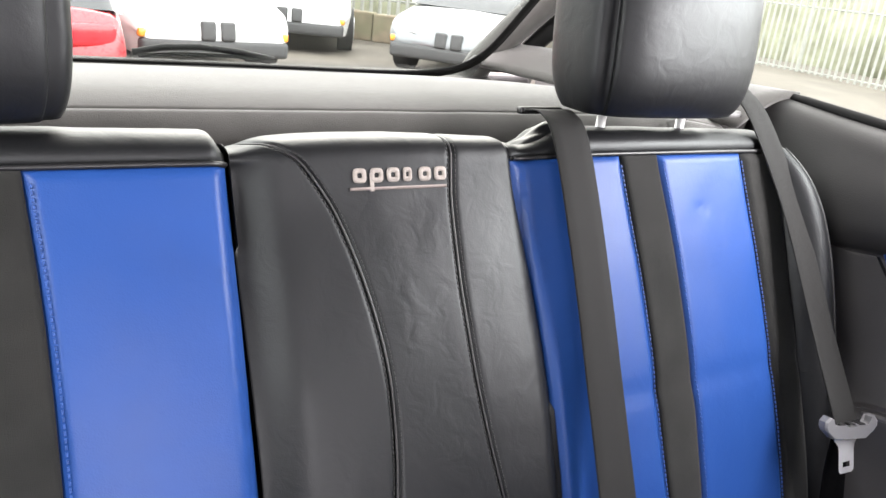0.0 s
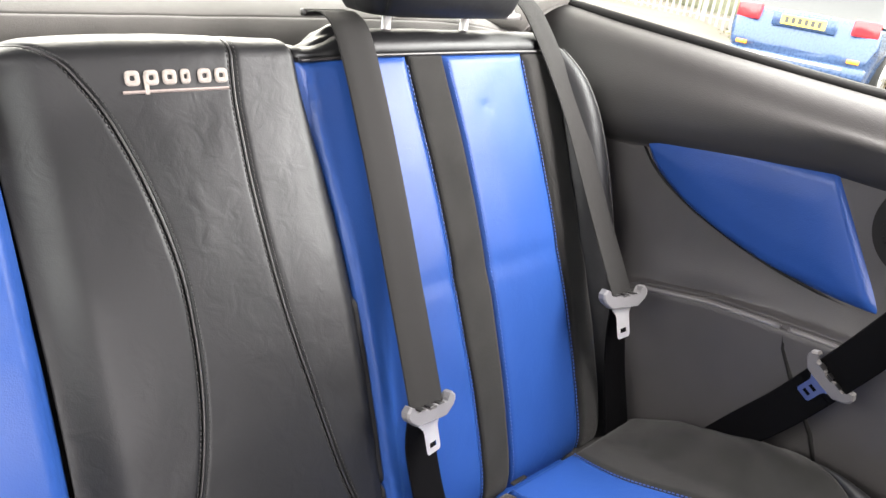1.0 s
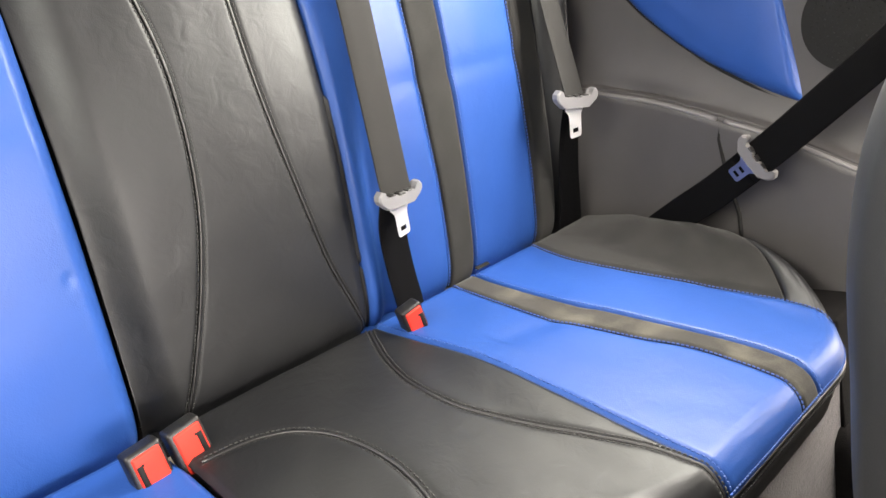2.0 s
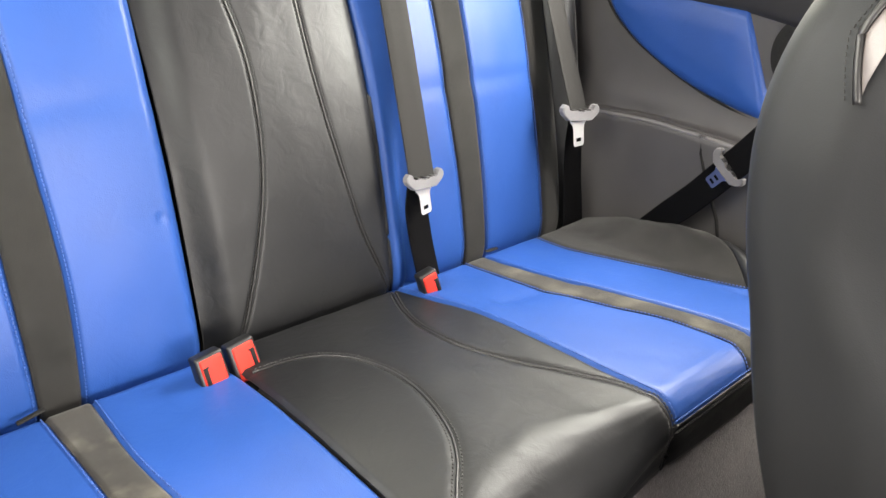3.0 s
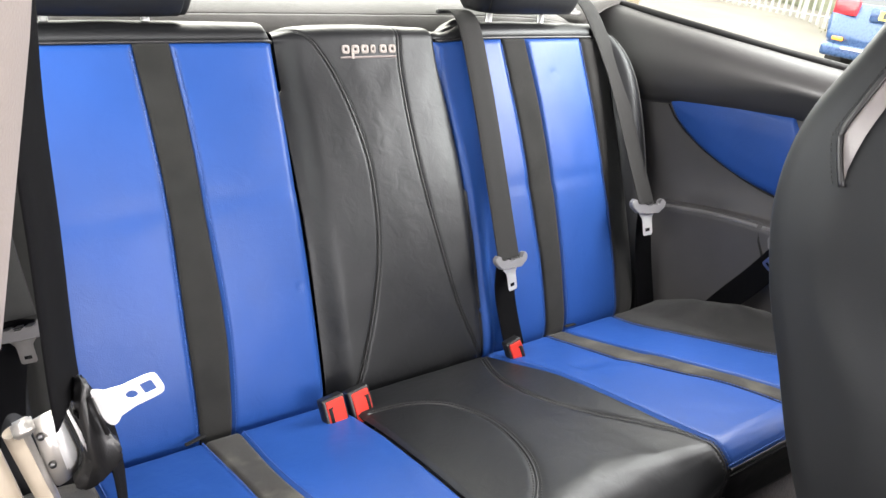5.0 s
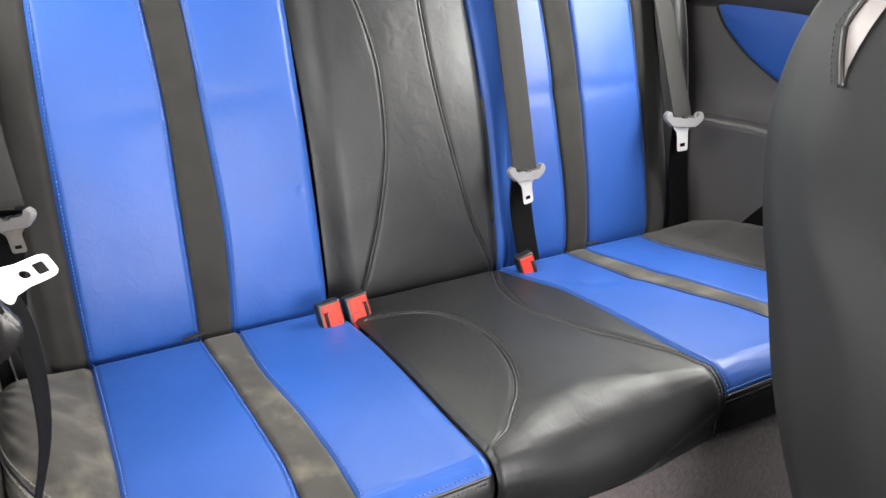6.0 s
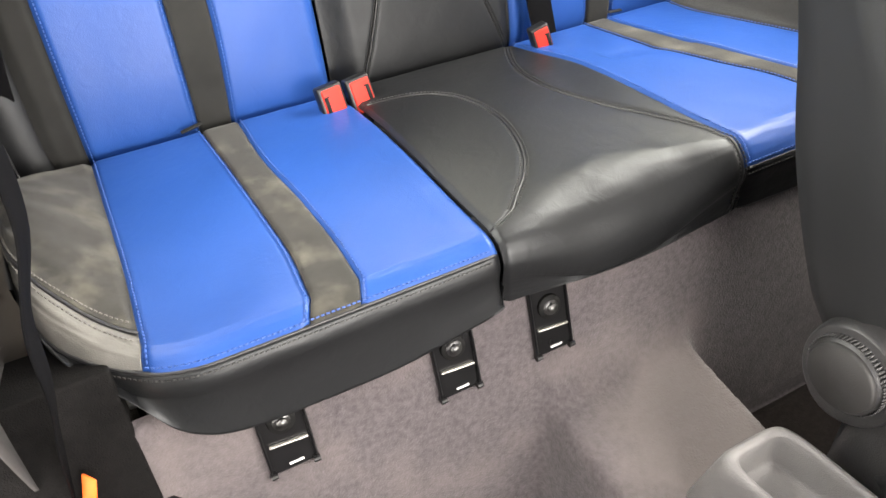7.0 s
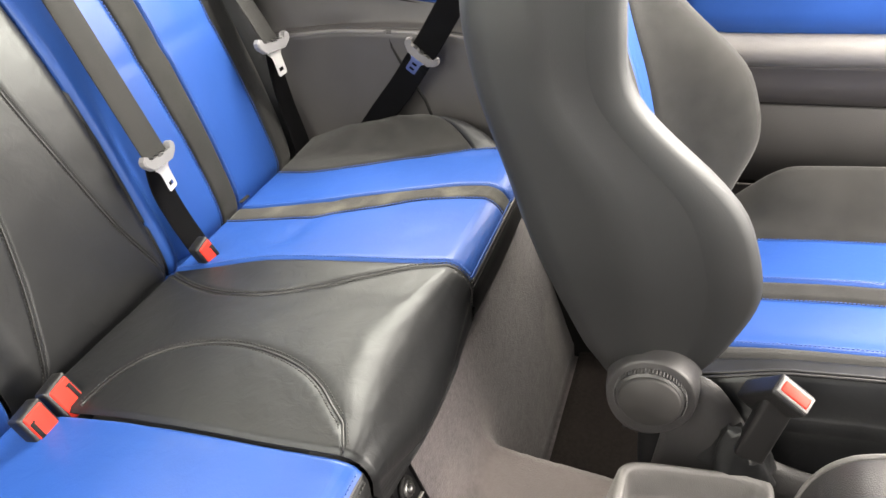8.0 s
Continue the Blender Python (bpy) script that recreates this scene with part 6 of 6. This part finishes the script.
def parked_car(paint, m, label, suv=False, face="rear"):
    """A parked car: lofted body, glasshouse, wheels, lamps, bumpers and plate. Local +x is its nose."""
    root = thing("parked_car", label, "car", "parked cars")
    H = 1.60 if suv else 1.44
    belt_z, sill = (0.98, 0.32) if suv else (0.90, 0.26)
    L, hw = 4.4, 0.90
    body = [(-2.2, belt_z - 0.30, 0.80), (-2.17, belt_z - 0.06, 0.84), (-2.05, belt_z + 0.0, 0.87), (-1.2, belt_z + 0.02, 0.90), (0.0, belt_z, 0.90), (0.75, belt_z - 0.02, 0.90), (1.4, belt_z - 0.10, 0.88), (1.95, belt_z - 0.20, 0.84), (2.15, belt_z - 0.30, 0.76), (2.2, belt_z - 0.42, 0.68)]
    ft, fw = lerp_table([(b[0], b[1]) for b in body]), lerp_table([(b[0], b[2]) for b in body])
    verts = []
    n = 22
    xs = [-2.2 + 4.4 * i / 60 for i in range(61)]
    for x in xs:
        t, w = ft(x), fw(x)
        end = smooth01((2.2 - abs(x)) / 0.18)
        for i in range(n):
            a = i / (n - 1)
            if a < 0.3:
                k = a / 0.3
                p = (w * (0.94 + 0.06 * k) * (0.94 + 0.06 * end), sill + (t - sill) * 0.55 * k)
            elif a < 0.6:
                k = (a - 0.3) / 0.3
                p = (w * (1.0 - 0.05 * k * k), sill + (t - sill) * (0.55 + 0.42 * k))
            else:
                k = (a - 0.6) / 0.4
                p = (w * 0.95 * (1 - k), t - (t - sill) * 0.03 * (1 - smooth01(k * 4)) + 0.02 * k)
            verts.append((x, p[0], p[1]))
    full = []
    for r in range(61):
        row = verts[r * n:(r + 1) * n]
        full += row + [(p[0], -p[1], p[2]) for p in row[-2::-1]]
    nn = 2 * n - 1
    mesh("body", full, grid_faces(nn, 61) + [tuple(range(nn))[::-1], tuple(range(nn * 60, nn * 61))], paint, root)
    roof = [(-2.05, belt_z, 0.80), (-1.9, belt_z + 0.15, 0.76), (-1.55, H - 0.06, 0.64), (-1.0, H, 0.62), (0.0, H - 0.02, 0.62), (0.35, H - 0.12, 0.64), (0.95, belt_z + 0.12, 0.74), (1.2, belt_z - 0.05, 0.78)]
    rz, rw = lerp_table([(b[0], b[1]) for b in roof]), lerp_table([(b[0], b[2]) for b in roof])
    dark = material("dark_car_glass", (0.02, 0.022, 0.025), 0.05, vary=0.02, coat=0.5)
    for nm, k0, k1, mat in (("glasshouse", 0.0, 0.72, dark), ("roof", 0.70, 1.0, paint)):
        vs = []
        rx = [-2.05 + 3.25 * i / 40 for i in range(41)] if nm == "glasshouse" else [-1.62 + 1.85 * i / 40 for i in range(41)]
        for x in rx:
            z1, w1 = rz(x), rw(x)
            for i in range(-10, 11):
                s = abs(i) / 10
                k = 1 - s
                kk = k0 + (k1 - k0) * k if nm == "roof" else k * 1.0
                up = smooth01(min(1, kk / 0.55))
                y = (0.86 + (w1 - 0.86) * up) if kk < 0.55 else w1 * (1 - (kk - 0.55) / 0.45) ** 0.6
                vs.append((x, math.copysign(max(0.0, y), i), belt_z - 0.02 + (z1 - belt_z + 0.02) * (up if kk < 0.55 else 1) + 0.004 * (nm == "roof")))
        mesh(nm, vs, grid_faces(21, 41), mat, root, "dark tinted glass" if nm == "glasshouse" else "")
    tyre = material("tyre_rubber", (0.02, 0.02, 0.02), 0.8)
    rim = material("alloy_rim", (0.5, 0.5, 0.5), 0.35, 0.9)
    R = 0.35 if suv else 0.31
    for wx in (-1.35, 1.33):
        for sy in (-1, 1):
            bm = bmesh.new()
            bmesh.ops.create_cone(bm, cap_ends=False, segments=32, radius1=R, radius2=R, depth=0.20, matrix=pose(wx, sy * 0.80, R, 90, 0, 0))
            bmesh.ops.create_cone(bm, cap_ends=True, segments=32, radius1=R * 0.97, radius2=R * 0.97, depth=0.22, matrix=pose(wx, sy * 0.80, R, 90, 0, 0))
            w = part("wheel", bm, tyre, root)
            bm = bmesh.new()
            cyl(bm, R * 0.66, R * 0.6, 0.02, pose(wx, sy * 0.915, R, 90 if sy < 0 else -90, 0, 0), 28)
            for k in range(5):
                box(bm, (R * 0.18, 0.025, R * 1.1), pose(wx, sy * 0.92, R, 0, k * 36, 0), 0.005, 1)
            part("rim", bm, rim, w)
    red = material("red_tail_lamp", (0.55, 0.02, 0.03), 0.15, coat=0.5)
    amber = material("amber_lamp", (0.85, 0.30, 0.03), 0.15, coat=0.5)
    clear = material("clear_head_lamp", (0.75, 0.76, 0.78), 0.1, 0.3)
    trim = material("grey_bumper_plastic", (0.05, 0.05, 0.052), 0.6)
    plate = material("yellow_plate", (0.80, 0.62, 0.10), 0.4) if face == "rear" else material("white_plate", (0.8, 0.8, 0.78), 0.4)
    for sy in (-1, 1):
        bm = bmesh.new()
        box(bm, (0.10, 0.30 if suv else 0.26, 0.19 if suv else 0.13), pose(-2.13, sy * 0.68, belt_z + (-0.06 if suv else -0.13), 0, 0, sy * -12), 0.03, 3)
        part("tail_lamp", bm, red, root, "red tail lamp")
        bm = bmesh.new()
        box(bm, (0.06, 0.14, 0.05), pose(-2.19, sy * 0.66, sill + 0.22, 0, 0, sy * -10), 0.012, 2)
        part("reflector", bm, amber, root, "amber reflector")
        bm = bmesh.new()
        box(bm, (0.16, 0.34, 0.13), pose(2.08, sy * 0.56, belt_z - 0.30, 0, 0, sy * 16), 0.035, 3)
        part("head_lamp", bm, clear, root, "clear head lamp")
        bm = bmesh.new()
        box(bm, (0.12, 0.12, 0.08), pose(2.12, sy * 0.70, belt_z - 0.44), 0.02, 2)
        part("indicator", bm, amber, root, "amber indicator")
        bm = bmesh.new()
        box(bm, (0.06, 0.15, 0.19), pose(2.19, sy * 0.10, belt_z - 0.40, 0, -6, 0), 0.03, 3)
        part("grille", bm, trim, root, "dark grille half")
    bm = bmesh.new()
    box(bm, (0.16, 1.66, 0.16), pose(-2.16, 0, sill + 0.08), 0.05, 3)
    part("bumper", bm, paint, root)
    bm = bmesh.new()
    box(bm, (0.16, 1.5, 0.17), pose(2.14, 0, sill + 0.07), 0.05, 3)
    part("bumper", bm, trim, root)
    bm = bmesh.new()
    plate_z = belt_z - (0.10 if suv else 0.20)
    box(bm, (0.015, 0.52, 0.11), pose(-2.235, 0, plate_z), 0.004, 1)
    pl = part("number_plate", bm, plate, root, "plate with plain dark bars", smooth=False)
    for k in range(6):
        bm = bmesh.new()
        box(bm, (0.004, 0.045, 0.07), pose(-2.244, -0.19 + 0.076 * k, plate_z), 0, 1)
        part("bar", bm, trim, pl, smooth=False)
    if suv:
        bm = bmesh.new()
        box(bm, (0.02, 1.15, 0.03), pose(-2.245, 0, sill + 0.12), 0.006, 2)
        part("bumper_strip", bm, clear, root, "pale strip along the bumper")
        bm = bmesh.new()
        box(bm, (0.02, 0.74, 0.16), pose(-2.20, 0, belt_z - 0.10), 0.01, 2)
        part("plate_recess", bm, paint, root)
    root.matrix_world = m
    return root


WHITE_PAINT = material("white_car_paint", (0.60, 0.60, 0.60), 0.25, vary=0.02, coat=0.6)
SILVER_PAINT = material("silver_grey_car_paint", (0.16, 0.17, 0.18), 0.3, 0.5, vary=0.03, coat=0.6)
RED_PAINT = material("red_car_paint", (0.45, 0.02, 0.03), 0.28, vary=0.02, coat=0.6)
BLUE_PAINT = material("blue_car_paint", (0.028, 0.066, 0.16), 0.28, 0.2, vary=0.03, coat=0.6)
parked_car(RED_PAINT, pose(-0.50, 7.2, GROUND_Z, 0, 0, 88), "red parked car seen through the tailgate glass")
parked_car(WHITE_PAINT, pose(1.25, 10.25, GROUND_Z, 0, 0, -83), "white parked car facing the tailgate glass", face="front")
parked_car(WHITE_PAINT, pose(3.85, 12.8, GROUND_Z, 0, 0, -110), "white parked car with dark split grille near the fence", face="front")
parked_car(SILVER_PAINT, pose(5.9, 10.0, GROUND_Z, 0, 0, 225), "silver-grey parked car by the stone wall", face="front")
parked_car(BLUE_PAINT, pose(11.4, 4.60, GROUND_Z - 0.33, 0, 3.4, 10), "blue parked off-roader with yellow rear plate", suv=True)

# rear wiper lying along the foot of the tailgate glass
wiper = thing("rear_wiper", "black rear wiper arm lying along the tailgate glass", "wiper")
tube("arm", [(-0.125, 1.645, 0.812), (-0.076, 1.64, 0.823), (-0.016, 1.64, 0.826), (0.057, 1.64, 0.820), (0.118, 1.645, 0.809)], 0.0055, RUBBER, wiper, n=8)
tube("blade", [(-0.115, 1.648, 0.806), (-0.05, 1.646, 0.812), (0.05, 1.646, 0.812), (0.112, 1.648, 0.804)], 0.004, RUBBER, wiper, n=8)
